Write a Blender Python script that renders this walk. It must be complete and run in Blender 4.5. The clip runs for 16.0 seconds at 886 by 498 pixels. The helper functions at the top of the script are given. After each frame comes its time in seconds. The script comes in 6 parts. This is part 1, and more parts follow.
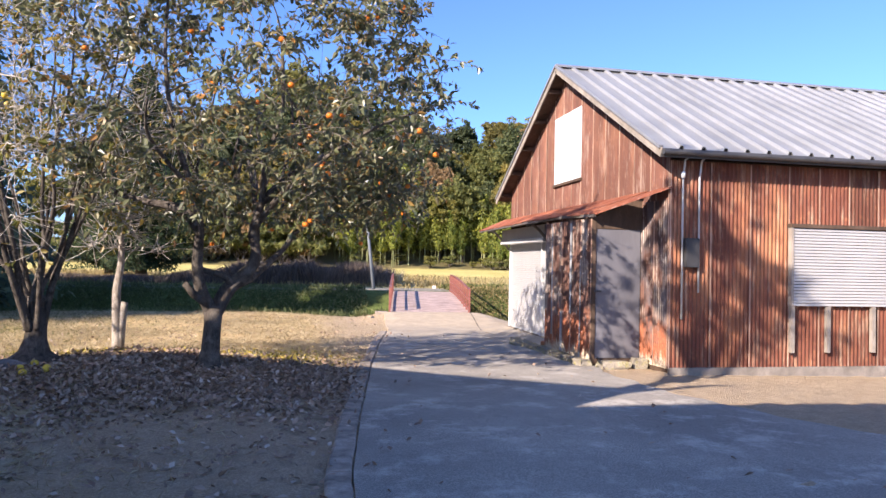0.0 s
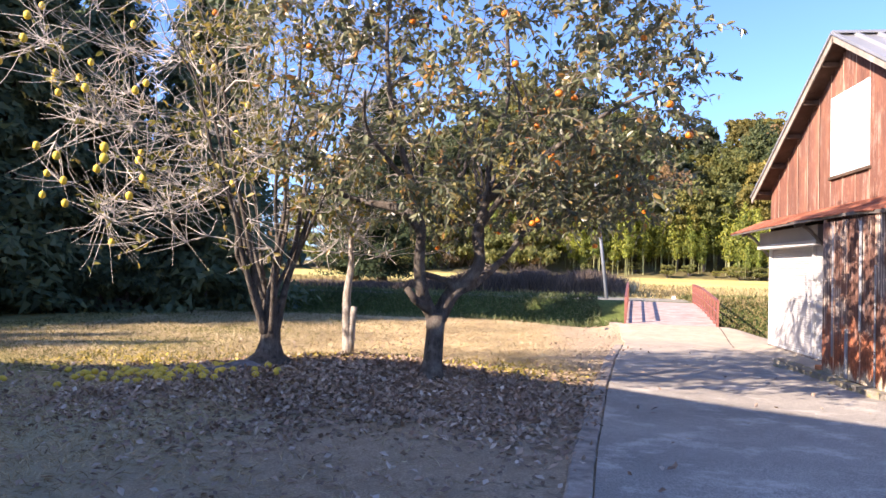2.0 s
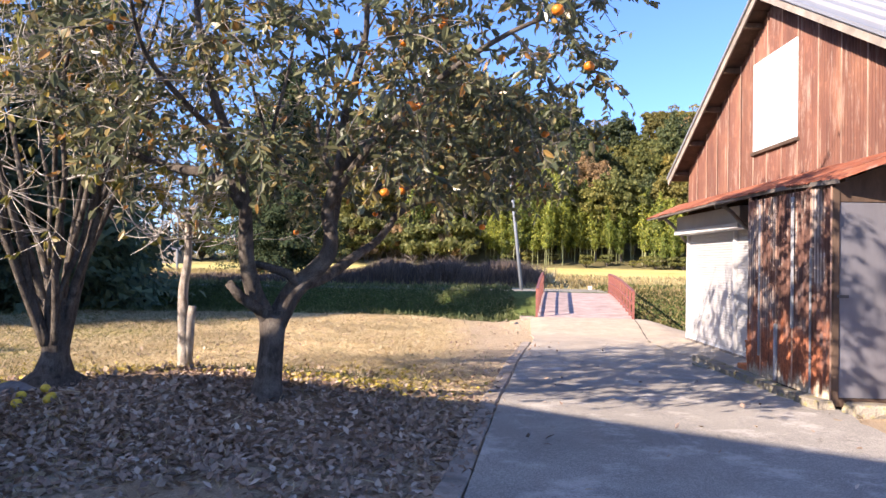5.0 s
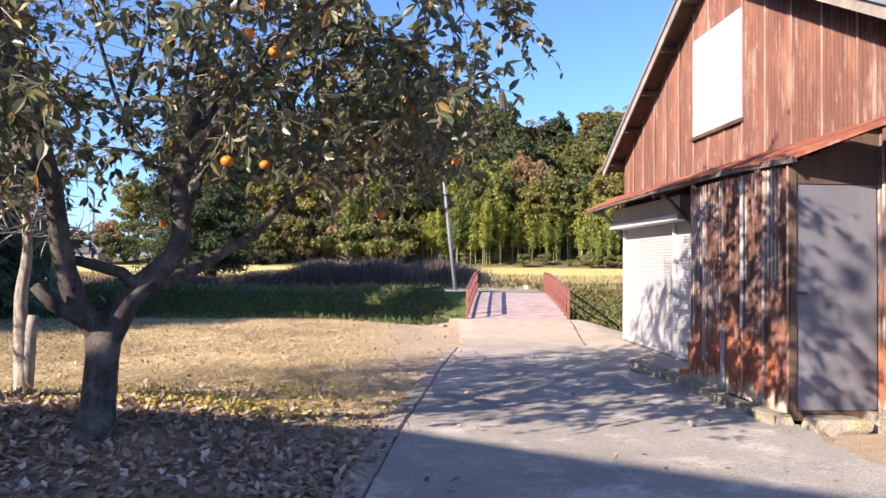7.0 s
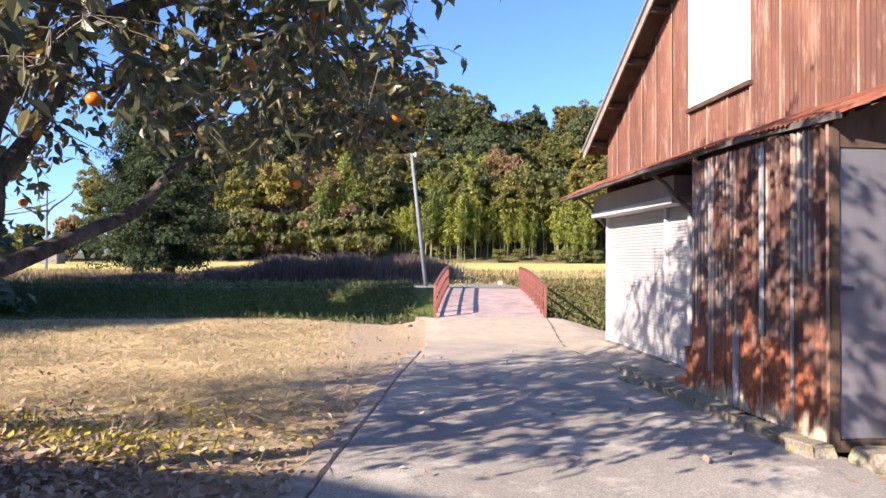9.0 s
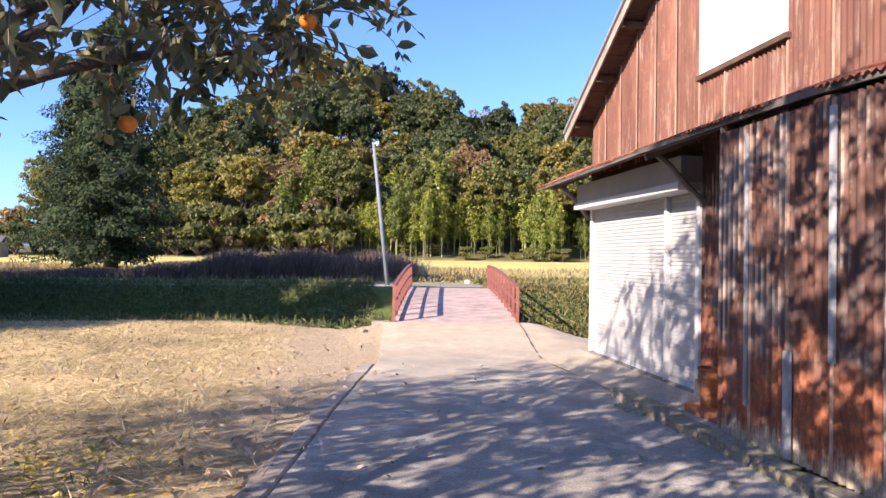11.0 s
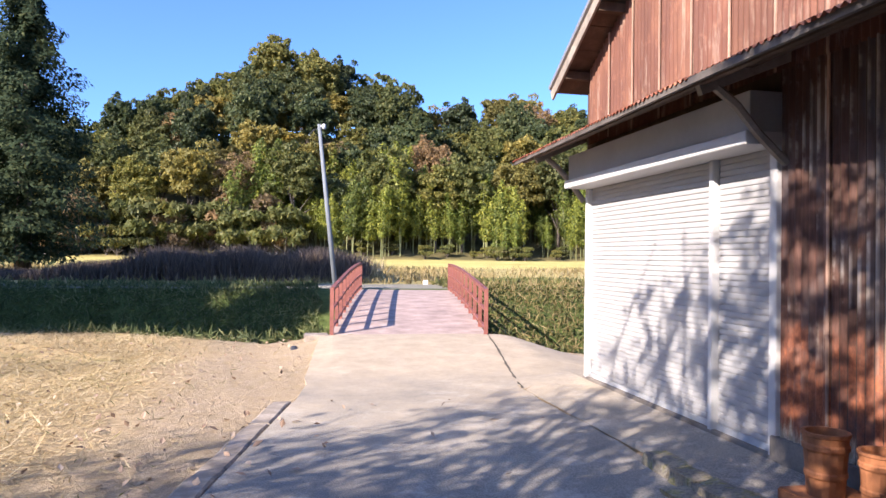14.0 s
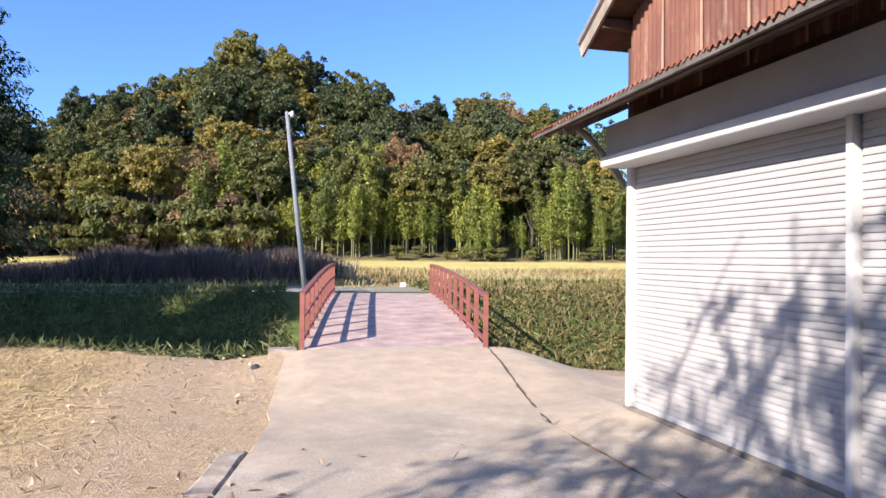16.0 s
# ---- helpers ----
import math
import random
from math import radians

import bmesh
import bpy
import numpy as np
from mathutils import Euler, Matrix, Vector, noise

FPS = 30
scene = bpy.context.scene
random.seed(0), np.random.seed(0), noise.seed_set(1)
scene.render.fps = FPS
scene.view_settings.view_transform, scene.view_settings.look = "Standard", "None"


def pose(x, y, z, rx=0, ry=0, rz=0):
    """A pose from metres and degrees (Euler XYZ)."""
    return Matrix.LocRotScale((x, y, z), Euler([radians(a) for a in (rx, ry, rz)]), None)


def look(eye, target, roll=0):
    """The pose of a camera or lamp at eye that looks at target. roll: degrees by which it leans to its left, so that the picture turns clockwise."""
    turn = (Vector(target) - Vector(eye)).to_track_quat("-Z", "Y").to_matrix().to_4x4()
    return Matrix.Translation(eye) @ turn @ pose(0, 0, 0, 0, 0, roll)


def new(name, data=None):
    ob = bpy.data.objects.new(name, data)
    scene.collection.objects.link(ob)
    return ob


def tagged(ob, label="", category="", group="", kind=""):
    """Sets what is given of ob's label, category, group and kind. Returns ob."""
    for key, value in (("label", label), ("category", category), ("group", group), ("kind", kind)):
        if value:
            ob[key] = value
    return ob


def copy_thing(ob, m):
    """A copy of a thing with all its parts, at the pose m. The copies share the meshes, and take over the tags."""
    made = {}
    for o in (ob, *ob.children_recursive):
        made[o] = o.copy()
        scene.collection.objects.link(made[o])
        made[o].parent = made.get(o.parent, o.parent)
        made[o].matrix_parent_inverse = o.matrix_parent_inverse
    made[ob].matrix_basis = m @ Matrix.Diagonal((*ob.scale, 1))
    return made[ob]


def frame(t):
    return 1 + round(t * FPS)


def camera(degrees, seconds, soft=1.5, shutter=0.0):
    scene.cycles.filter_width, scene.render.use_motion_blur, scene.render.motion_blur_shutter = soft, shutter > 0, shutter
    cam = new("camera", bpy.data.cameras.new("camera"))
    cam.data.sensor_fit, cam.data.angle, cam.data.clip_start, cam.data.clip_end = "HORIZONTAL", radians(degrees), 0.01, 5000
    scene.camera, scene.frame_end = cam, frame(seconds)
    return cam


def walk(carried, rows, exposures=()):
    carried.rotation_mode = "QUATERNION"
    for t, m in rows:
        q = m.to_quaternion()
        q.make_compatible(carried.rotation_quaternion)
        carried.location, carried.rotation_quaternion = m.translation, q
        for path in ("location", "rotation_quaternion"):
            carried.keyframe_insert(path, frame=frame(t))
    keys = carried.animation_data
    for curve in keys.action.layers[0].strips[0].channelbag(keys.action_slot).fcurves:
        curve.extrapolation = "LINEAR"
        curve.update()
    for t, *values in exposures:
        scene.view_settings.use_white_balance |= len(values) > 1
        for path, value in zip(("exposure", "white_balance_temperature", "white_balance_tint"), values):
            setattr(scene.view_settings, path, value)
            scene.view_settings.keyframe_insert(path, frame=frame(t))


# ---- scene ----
cam = camera(64.5, 16.0)
PATH = [
    (0, (0.884, 0.723, 1.75), (1.275, 2.684, 1.793), 1.2),
    (0.5, (0.865, 1.1, 1.756), (1.154, 3.078, 1.804), 1.3),
    (1, (0.824, 1.399, 1.748), (0.934, 3.395, 1.799), 1.4),
    (1.5, (0.846, 1.654, 1.728), (0.755, 3.651, 1.78), 1.5),
    (2, (0.934, 1.916, 1.69), (0.677, 3.898, 1.743), 1.5),
    (2.5, (0.999, 2.206, 1.676), (0.653, 4.175, 1.73), 1.2),
    (3, (1.125, 2.562, 1.65), (0.758, 4.528, 1.701), 1.1),
    (3.5, (1.274, 2.89, 1.654), (0.923, 4.858, 1.703), 1.1),
    (4, (1.352, 3.352, 1.649), (1.072, 5.332, 1.695), 0.9),
    (4.5, (1.473, 3.787, 1.652), (1.308, 5.78, 1.692), 0.9),
    (5, (1.552, 4.181, 1.654), (1.507, 6.18, 1.689), 1.0),
    (5.2, (1.604, 4.33, 1.669), (1.6, 6.329, 1.703), 0.9),
    (7.5, (2.037, 6.077, 1.591), (2.178, 8.072, 1.632), 0.9),
    (8, (2.082, 6.504, 1.595), (2.233, 8.498, 1.622), 1.7),
    (8.2, (2.17, 6.657, 1.569), (2.322, 8.65, 1.603), 1.0),
    (10.3, (2.539, 8.644, 1.528), (2.782, 10.629, 1.549), 0.9),
    (10.5, (2.596, 8.82, 1.532), (2.851, 10.803, 1.554), 1.0),
    (11, (2.716, 9.344, 1.529), (3.002, 11.324, 1.551), 0.8),
    (11.5, (2.834, 9.837, 1.507), (3.144, 11.813, 1.53), 0.9),
    (12, (2.902, 10.339, 1.515), (3.234, 12.311, 1.537), 0.9),
    (12.5, (2.993, 10.86, 1.5), (3.347, 12.828, 1.522), 0.9),
    (13, (3.139, 11.384, 1.497), (3.502, 13.35, 1.519), 0.8),
    (13.5, (3.214, 11.89, 1.483), (3.593, 13.854, 1.504), 0.8),
    (14, (3.337, 12.43, 1.467), (3.735, 14.389, 1.489), 0.7),
    (14.5, (3.33, 12.937, 1.446), (3.754, 14.892, 1.471), 0.8),
    (15, (3.423, 13.484, 1.409), (3.863, 15.435, 1.436), 0.6),
    (15.5, (3.35, 13.996, 1.405), (3.816, 15.941, 1.432), 0.7),
    (16, (3.404, 14.487, 1.428), (3.887, 16.428, 1.454), 0.6),
]
walk(cam, [(t, look(eye, target, roll)) for t, eye, target, roll in PATH], exposures=((0, 1.38, 6300, 20), (1, 1.52, 6450, 19), (2.5, 1.88, 6700, 24), (4, 1.82, 6650, 23), (5, 1.64, 6500, 21), (8, 1.48, 6350, 20), (11, 1.50, 6350, 21), (14, 1.50, 6100, 19), (16, 1.31, 6050, 18)))

# ---- light ----
SUN_TO = Vector((-0.80, -0.60, 0.0))
SUN_ELEV = radians(27)
world = bpy.data.worlds.new("sky")
scene.world = world
world.use_nodes = True
wn, wl = world.node_tree.nodes, world.node_tree.links
sky = wn.new("ShaderNodeTexSky")
sky.sky_type = "NISHITA"
sky.sun_disc = False
sky.sun_elevation = SUN_ELEV
sky.sun_rotation = math.atan2(SUN_TO.x, SUN_TO.y)
sky.altitude, sky.air_density, sky.dust_density, sky.ozone_density = 100, 0.75, 1.0, 7.5
wl.new(sky.outputs[0], wn["Background"].inputs[0])
wn["Background"].inputs[1].default_value = 0.125
sun_data = bpy.data.lights.new("sun", "SUN")
sun_data.energy, sun_data.angle, sun_data.color = 4.9, radians(0.53), (1.0, 0.88, 0.70)
sun = new("sun", sun_data)
to_sun = Vector((SUN_TO.x * math.cos(SUN_ELEV), SUN_TO.y * math.cos(SUN_ELEV), math.sin(SUN_ELEV)))
sun.matrix_world = look(to_sun * 60, (0, 0, 0))


# ---- materials ----
class Nodes:
    """A small wrapper that builds one material's node tree."""

    def __init__(self, name):
        self.mat = bpy.data.materials.new(name)
        self.mat.use_nodes = True
        self.tree = self.mat.node_tree
        self.bsdf = self.tree.nodes["Principled BSDF"]
        self.out = self.tree.nodes["Material Output"]
        self.coord = self.tree.nodes.new("ShaderNodeTexCoord").outputs["Object"]

    def add(self, kind):
        return self.tree.nodes.new(kind)

    def link(self, a, b):
        self.tree.links.new(a, b)

    def put(self, socket, v):
        if hasattr(v, "is_linked"):
            self.link(v, socket)
        else:
            socket.default_value = v

    def scaled(self, s, source=None):
        m = self.add("ShaderNodeMapping")
        self.link(source or self.coord, m.inputs[0])
        m.inputs["Scale"].default_value = s
        return m.outputs[0]

    def noise(self, scale, detail=4, rough=0.6, stretch=None, source=None):
        n = self.add("ShaderNodeTexNoise")
        self.link(self.scaled(stretch, source) if stretch else (source or self.coord), n.inputs["Vector"])
        n.inputs["Scale"].default_value = scale
        n.inputs["Detail"].default_value = detail
        n.inputs["Roughness"].default_value = rough
        return n.outputs[0]

    def ramp(self, fac, *stops):
        r = self.add("ShaderNodeValToRGB")
        e = r.color_ramp.elements
        while len(e) < len(stops):
            e.new(0.5)
        for el, (p, c) in zip(e, stops):
            el.position = p
            el.color = (*c, 1) if isinstance(c, tuple) else (c, c, c, 1)
        self.link(fac, r.inputs[0])
        return r.outputs[0]

    def mix(self, fac, a, b, mode="MIX"):
        m = self.add("ShaderNodeMixRGB")
        m.blend_type = mode
        for s, v in zip(m.inputs, (fac, a, b)):
            if hasattr(v, "is_linked"):
                self.link(v, s)
            else:
                s.default_value = (*v, 1) if isinstance(v, tuple) else v
        return m.outputs[0]

    def math(self, op, a, b=0.0, clamp=False):
        m = self.add("ShaderNodeMath")
        m.operation, m.use_clamp = op, clamp
        for s, v in zip(m.inputs, (a, b)):
            self.put(s, v)
        return m.outputs[0]

    def axis(self, which, source=None):
        sp = self.add("ShaderNodeSeparateXYZ")
        self.link(source or self.coord, sp.inputs[0])
        return sp.outputs["XYZ".index(which)]

    def smooth(self, v, lo, hi):
        m = self.add("ShaderNodeMapRange")
        m.interpolation_type = "SMOOTHSTEP"
        self.link(v, m.inputs[0])
        m.inputs[1].default_value, m.inputs[2].default_value = lo, hi
        return m.outputs[0]

    def object_random(self):
        return self.add("ShaderNodeObjectInfo").outputs["Random"]

    def island_random(self):
        return self.add("ShaderNodeNewGeometry").outputs["Random Per Island"]

    def bump(self, height, strength=0.3, distance=0.01):
        b = self.add("ShaderNodeBump")
        b.inputs["Strength"].default_value = strength
        b.inputs["Distance"].default_value = distance
        self.link(height, b.inputs["Height"])
        self.link(b.outputs[0], self.bsdf.inputs["Normal"])

    def done(self, color=None, rough=0.8, metal=0.0, spec=0.3):
        if color is not None:
            if isinstance(color, tuple):
                self.bsdf.inputs["Base Color"].default_value = (*color, 1)
            else:
                self.link(color, self.bsdf.inputs["Base Color"])
        self.put(self.bsdf.inputs["Roughness"], rough)
        self.put(self.bsdf.inputs["Metallic"], metal)
        self.bsdf.inputs["Specular IOR Level"].default_value = spec
        return self.mat


def plain(name, color, rough=0.6, metal=0.0, vary=0.25, scale=6.0, stretch=None, relief=0.15):
    """A base colour with two scales of variation and fine relief."""
    n = Nodes(name)
    big, small = n.noise(scale, 3, 0.6, stretch), n.noise(scale * 14, 3, 0.7, stretch)
    lo = tuple(c * (1 - vary) for c in color)
    hi = tuple(min(1, c * (1 + vary * 0.6)) for c in color)
    c = n.mix(n.ramp(big, (0.3, 0.0), (0.7, 1.0)), lo, hi)
    c = n.mix(n.math("MULTIPLY", n.ramp(small, (0.35, 1.0), (0.6, 0.0)), vary * 0.8), c, tuple(v * 0.55 for v in color))
    n.bump(small, relief, 0.004)
    return n.done(c, rough, metal)


def leafy(name, stops, rough=0.5, through_light=0.35, spec=0.35, vary=False):
    """Leaves: colour by the single leaf, light shines through."""
    n = Nodes(name)
    c = n.ramp(n.island_random(), *stops)
    tone = n.noise(0.35, 3)
    c = n.mix(n.math("MULTIPLY", n.ramp(tone, (0.35, 1.0), (0.65, 0.0)), 0.45), c, tuple(v * 0.45 for v in stops[0][1]))
    shift = n.ramp(n.object_random(), (0.0, (0.62, 0.66, 0.72)), (0.45, (0.95, 1.0, 0.9)), (0.75, (1.12, 1.05, 0.9)), (1.0, (1.32, 1.24, 0.95))) if vary else None
    if vary:
        c = n.mix(1.0, c, shift, "MULTIPLY")
    n.done(c, rough, 0.0, spec)
    tr, mx = n.add("ShaderNodeBsdfTranslucent"), n.add("ShaderNodeMixShader")
    n.link(c, tr.inputs[0])
    mx.inputs[0].default_value = through_light
    n.link(n.bsdf.outputs[0], mx.inputs[1])
    n.link(tr.outputs[0], mx.inputs[2])
    n.link(mx.outputs[0], n.out.inputs[0])
    return n.mat


def rust(name, dark, mid, bright, pale, pale_amount=0.35, foot=True):
    """Rusted, streaked corrugated iron with remains of old paint."""
    n = Nodes(name)
    rnd = n.object_random()
    off = n.add("ShaderNodeCombineXYZ")
    n.link(n.math("MULTIPLY", rnd, 37.0), off.inputs[0])
    n.link(n.math("MULTIPLY", rnd, 19.0), off.inputs[1])
    add = n.add("ShaderNodeVectorMath")
    n.link(n.coord, add.inputs[0])
    n.link(off.outputs[0], add.inputs[1])
    src = add.outputs[0]
    streak = n.noise(1.6, 6, 0.6, (1.3, 1.3, 0.35), src)
    fine = n.noise(16.0, 5, 0.7, (1.2, 1.2, 0.10), src)
    cloud = n.noise(0.55, 5, 0.6, (1, 1, 0.8))
    c = n.ramp(streak, (0.34, dark), (0.50, mid), (0.66, bright))
    c = n.mix(n.ramp(cloud, (0.40, 0.75), (0.60, 0.0)), c, n.mix(0.35, dark, mid))
    c = n.mix(n.ramp(fine, (0.45, 0.0), (0.70, 0.45)), c, dark)
    c = n.mix(n.ramp(n.noise(6.0, 5, 0.7, None, src), (0.56, 0.0), (0.74, 0.5)), c, bright)
    pale_mask = n.math("MULTIPLY", n.ramp(n.noise(3.2, 7, 0.72, (2.2, 2.2, 0.30), src), (0.53, 0.0), (0.68, 1.0)), pale_amount)
    c = n.mix(pale_mask, c, pale)
    tint = n.math("ADD", n.math("MULTIPLY", rnd, 0.45), 0.78)
    tc = n.add("ShaderNodeCombineColor")
    for s in tc.inputs:
        n.link(tint, s)
    c = n.mix(1.0, c, tc.outputs[0], "MULTIPLY")
    if foot:
        low = n.math("MULTIPLY", n.smooth(n.math("ADD", n.axis("Z"), n.math("MULTIPLY", n.noise(3.0, 4), 1.1)), 1.15, 0.45), 0.75)
        c = n.mix(low, c, bright)
    n.bump(n.noise(90.0, 3, 0.7, None, src), 0.25, 0.003)
    return n.done(c, 0.72, 0.0, 0.25)


M_RUST = rust("rusted_red_brown_iron", (0.090, 0.042, 0.032), (0.190, 0.080, 0.054), (0.33, 0.155, 0.092), (0.50, 0.41, 0.33), 0.36)
M_RUST_SIDE = rust("rusted_brown_iron_side", (0.075, 0.026, 0.018), (0.185, 0.062, 0.036), (0.38, 0.165, 0.080), (0.52, 0.39, 0.27), 0.40, foot=False)


def closet_iron():
    """Dark weathered sheets: worn paint left on the crests in patches, orange rust low down, a pale crusted foot."""
    n = Nodes("dark_weathered_iron")
    rnd = n.object_random()
    off = n.add("ShaderNodeCombineXYZ")
    n.link(n.math("MULTIPLY", rnd, 31.0), off.inputs[0])
    n.link(n.math("MULTIPLY", rnd, 17.0), off.inputs[1])
    add = n.add("ShaderNodeVectorMath")
    n.link(n.coord, add.inputs[0])
    n.link(off.outputs[0], add.inputs[1])
    src = add.outputs[0]
    z = n.axis("Z")
    crest = n.smooth(n.math("COSINE", n.math("MULTIPLY", n.axis("Y"), 2 * math.pi / 0.076)), 0.1, -0.75)
    streak = n.noise(5.0, 5, 0.65, (2.5, 2.5, 0.22), src)
    cloud, grit = n.noise(1.5, 5, 0.65, (1.2, 1.2, 0.75), src), n.noise(40.0, 4, 0.7, (1, 1, 0.5), src)
    c = n.ramp(streak, (0.32, (0.045, 0.025, 0.021)), (0.55, (0.115, 0.056, 0.042)), (0.72, (0.21, 0.118, 0.085)))
    c = n.mix(n.ramp(n.noise(2.2, 4, 0.6, (1, 1, 0.5), src), (0.50, 0.0), (0.66, 0.7)), c, (0.135, 0.125, 0.130))
    worn = n.math("MULTIPLY", n.ramp(cloud, (0.49, 0.0), (0.58, 1.0)), n.math("ADD", n.math("MULTIPLY", crest, 0.62), 0.10))
    worn = n.math("MULTIPLY", worn, n.smooth(n.math("ADD", z, n.math("MULTIPLY", cloud, 1.4)), 1.2, 2.0))
    worn = n.math("MULTIPLY", worn, n.ramp(streak, (0.35, 0.35), (0.55, 1.0)))
    c = n.mix(worn, c, (0.58, 0.50, 0.42))
    edge = n.math("ADD", z, n.math("MULTIPLY", n.noise(2.0, 4, 0.6, (1, 1, 0.8), src), 1.7))
    low = n.math("MULTIPLY", n.smooth(edge, 1.85, 1.50), n.ramp(n.noise(3.0, 5, 0.7, (1, 1, 0.6), src), (0.38, 0.15), (0.55, 0.95)))
    c = n.mix(low, c, n.mix(n.ramp(grit, (0.35, 0.0), (0.65, 1.0)), (0.20, 0.065, 0.035), (0.40, 0.140, 0.066)))
    foot = n.math("MULTIPLY", n.smooth(n.math("ADD", z, n.math("MULTIPLY", streak, 0.75)), 0.62, 0.46), 0.85)
    c = n.mix(foot, c, n.mix(n.ramp(grit, (0.4, 0.0), (0.6, 1.0)), (0.36, 0.31, 0.22), (0.58, 0.52, 0.41)))
    n.bump(n.noise(90.0, 3, 0.7, None, src), 0.3, 0.003)
    return n.done(c, 0.7, 0.0, 0.25)


M_RUST_BOX = closet_iron()
M_CANOPY = rust("rusted_canopy_iron", (0.14, 0.045, 0.028), (0.30, 0.095, 0.05), (0.42, 0.17, 0.09), (0.45, 0.38, 0.33), 0.3, foot=False)
M_WOOD_OLD = plain("old_dark_wood", (0.10, 0.065, 0.045), 0.85, 0, 0.5, 3.0, (1, 1, 0.3))
M_DARK_WOOD = plain("dark_grey_weathered_wood", (0.13, 0.112, 0.10), 0.85, 0, 0.45, 4.0)
M_WOOD_GREY = plain("weathered_grey_wood", (0.30, 0.26, 0.22), 0.85, 0, 0.4, 3.0)
M_WHITE = plain("white_painted_metal", (0.56, 0.555, 0.55), 0.45, 0.0, 0.06, 1.5, None, 0.05)
# The canopy's shade on the housing is put into this grey.
M_HOUSING_SHADED = plain("sheet_metal_greyed_for_shade", (0.36, 0.365, 0.375), 0.5, 0.0, 0.12, 1.5, None, 0.05)
M_SHUTTER = plain("white_shutter_slat", (0.385, 0.38, 0.38), 0.42, 0.0, 0.07, 1.2, None, 0.04)
M_PANEL = plain("white_boarded_window", (0.66, 0.66, 0.655), 0.5, 0.0, 0.04, 1.2, None, 0.03)
M_GREY_DOOR = plain("grey_painted_door", (0.155, 0.152, 0.168), 0.5, 0.0, 0.2, 1.6, (1, 1, 0.3), 0.08)
M_STEEL = plain("galvanised_steel", (0.52, 0.53, 0.54), 0.45, 0.2, 0.15, 3.0)
M_GREY_PLASTIC = plain("grey_plastic", (0.045, 0.045, 0.047), 0.5, 0.0, 0.15)


def mossy_stone():
    n = Nodes("mossy_stone")
    big, fine = n.noise(4.0, 5, 0.65), n.noise(45.0, 4, 0.7)
    c = n.ramp(big, (0.3, (0.17, 0.15, 0.12)), (0.55, (0.34, 0.30, 0.235)), (0.75, (0.48, 0.43, 0.34)))
    c = n.mix(n.ramp(n.noise(7.0, 5, 0.7), (0.50, 0.0), (0.62, 0.75)), c, (0.30, 0.27, 0.085))
    c = n.mix(n.ramp(fine, (0.38, 0.55), (0.55, 0.0)), c, (0.10, 0.09, 0.07))
    n.bump(n.math("ADD", fine, big), 0.6, 0.01)
    return n.done(c, 0.92, 0.0, 0.15)


M_STONE = mossy_stone()
M_DARK_STONE = plain("dark_blue_grey_stone", (0.17, 0.165, 0.165), 0.9, 0.0, 0.5, 6.0, None, 0.5)
M_FOUND = plain("old_concrete_footing", (0.24, 0.21, 0.18), 0.9, 0.0, 0.4, 3.0, None, 0.4)
M_TERRA = plain("terracotta", (0.42, 0.17, 0.075), 0.75, 0.0, 0.35, 8.0)
M_BRIDGE = plain("red_brown_painted_steel", (0.235, 0.088, 0.072), 0.55, 0.0, 0.3, 5.0)


def bark(name, dark, mid, pale, scale):
    """Cracked bark with pale lichen patches."""
    n = Nodes(name)
    plates = n.noise(scale, 6, 0.75, (1, 1, 0.28))
    lichen, fine = n.noise(scale * 0.35, 4, 0.6), n.noise(scale * 6, 4, 0.75)
    c = n.ramp(plates, (0.34, dark), (0.52, mid), (0.68, tuple(v * 1.35 for v in mid)))
    c = n.mix(n.ramp(lichen, (0.50, 0.0), (0.66, 0.65)), c, pale)
    c = n.mix(n.ramp(fine, (0.40, 0.5), (0.55, 0.0)), c, dark)
    n.bump(n.math("ADD", plates, n.math("MULTIPLY", fine, 0.3)), 0.9, 0.03)
    return n.done(c, 0.92, 0.0, 0.15)


M_BARK = bark("grey_brown_bark", (0.038, 0.031, 0.027), (0.112, 0.095, 0.080), (0.24, 0.215, 0.18), 14.0)
M_BARK_PALE = bark("pale_bark", (0.16, 0.13, 0.105), (0.40, 0.35, 0.30), (0.58, 0.54, 0.48), 14.0)
M_BRANCH = plain("grey_brown_branch", (0.20, 0.175, 0.15), 0.85, 0, 0.45, 9.0)
M_TWIG = plain("pale_twig", (0.46, 0.42, 0.37), 0.85, 0, 0.25, 8.0)
M_POLE = plain("concrete_pole", (0.17, 0.19, 0.21), 0.7, 0.0, 0.15, 3.0)


def roof_material():
    n = Nodes("silver_painted_roof")
    big, fine = n.noise(0.7, 4), n.noise(9.0, 4, 0.7, (1, 0.15, 0.15))
    c = n.mix(n.ramp(big, (0.3, 0.0), (0.7, 1.0)), (0.25, 0.255, 0.26), (0.34, 0.345, 0.35))
    c = n.mix(n.ramp(fine, (0.55, 0.0), (0.75, 0.4)), c, (0.30, 0.28, 0.27))
    n.bump(n.noise(60.0, 3), 0.08, 0.003)
    return n.done(c, 0.42, 0.35, 0.4)


M_ROOF = roof_material()


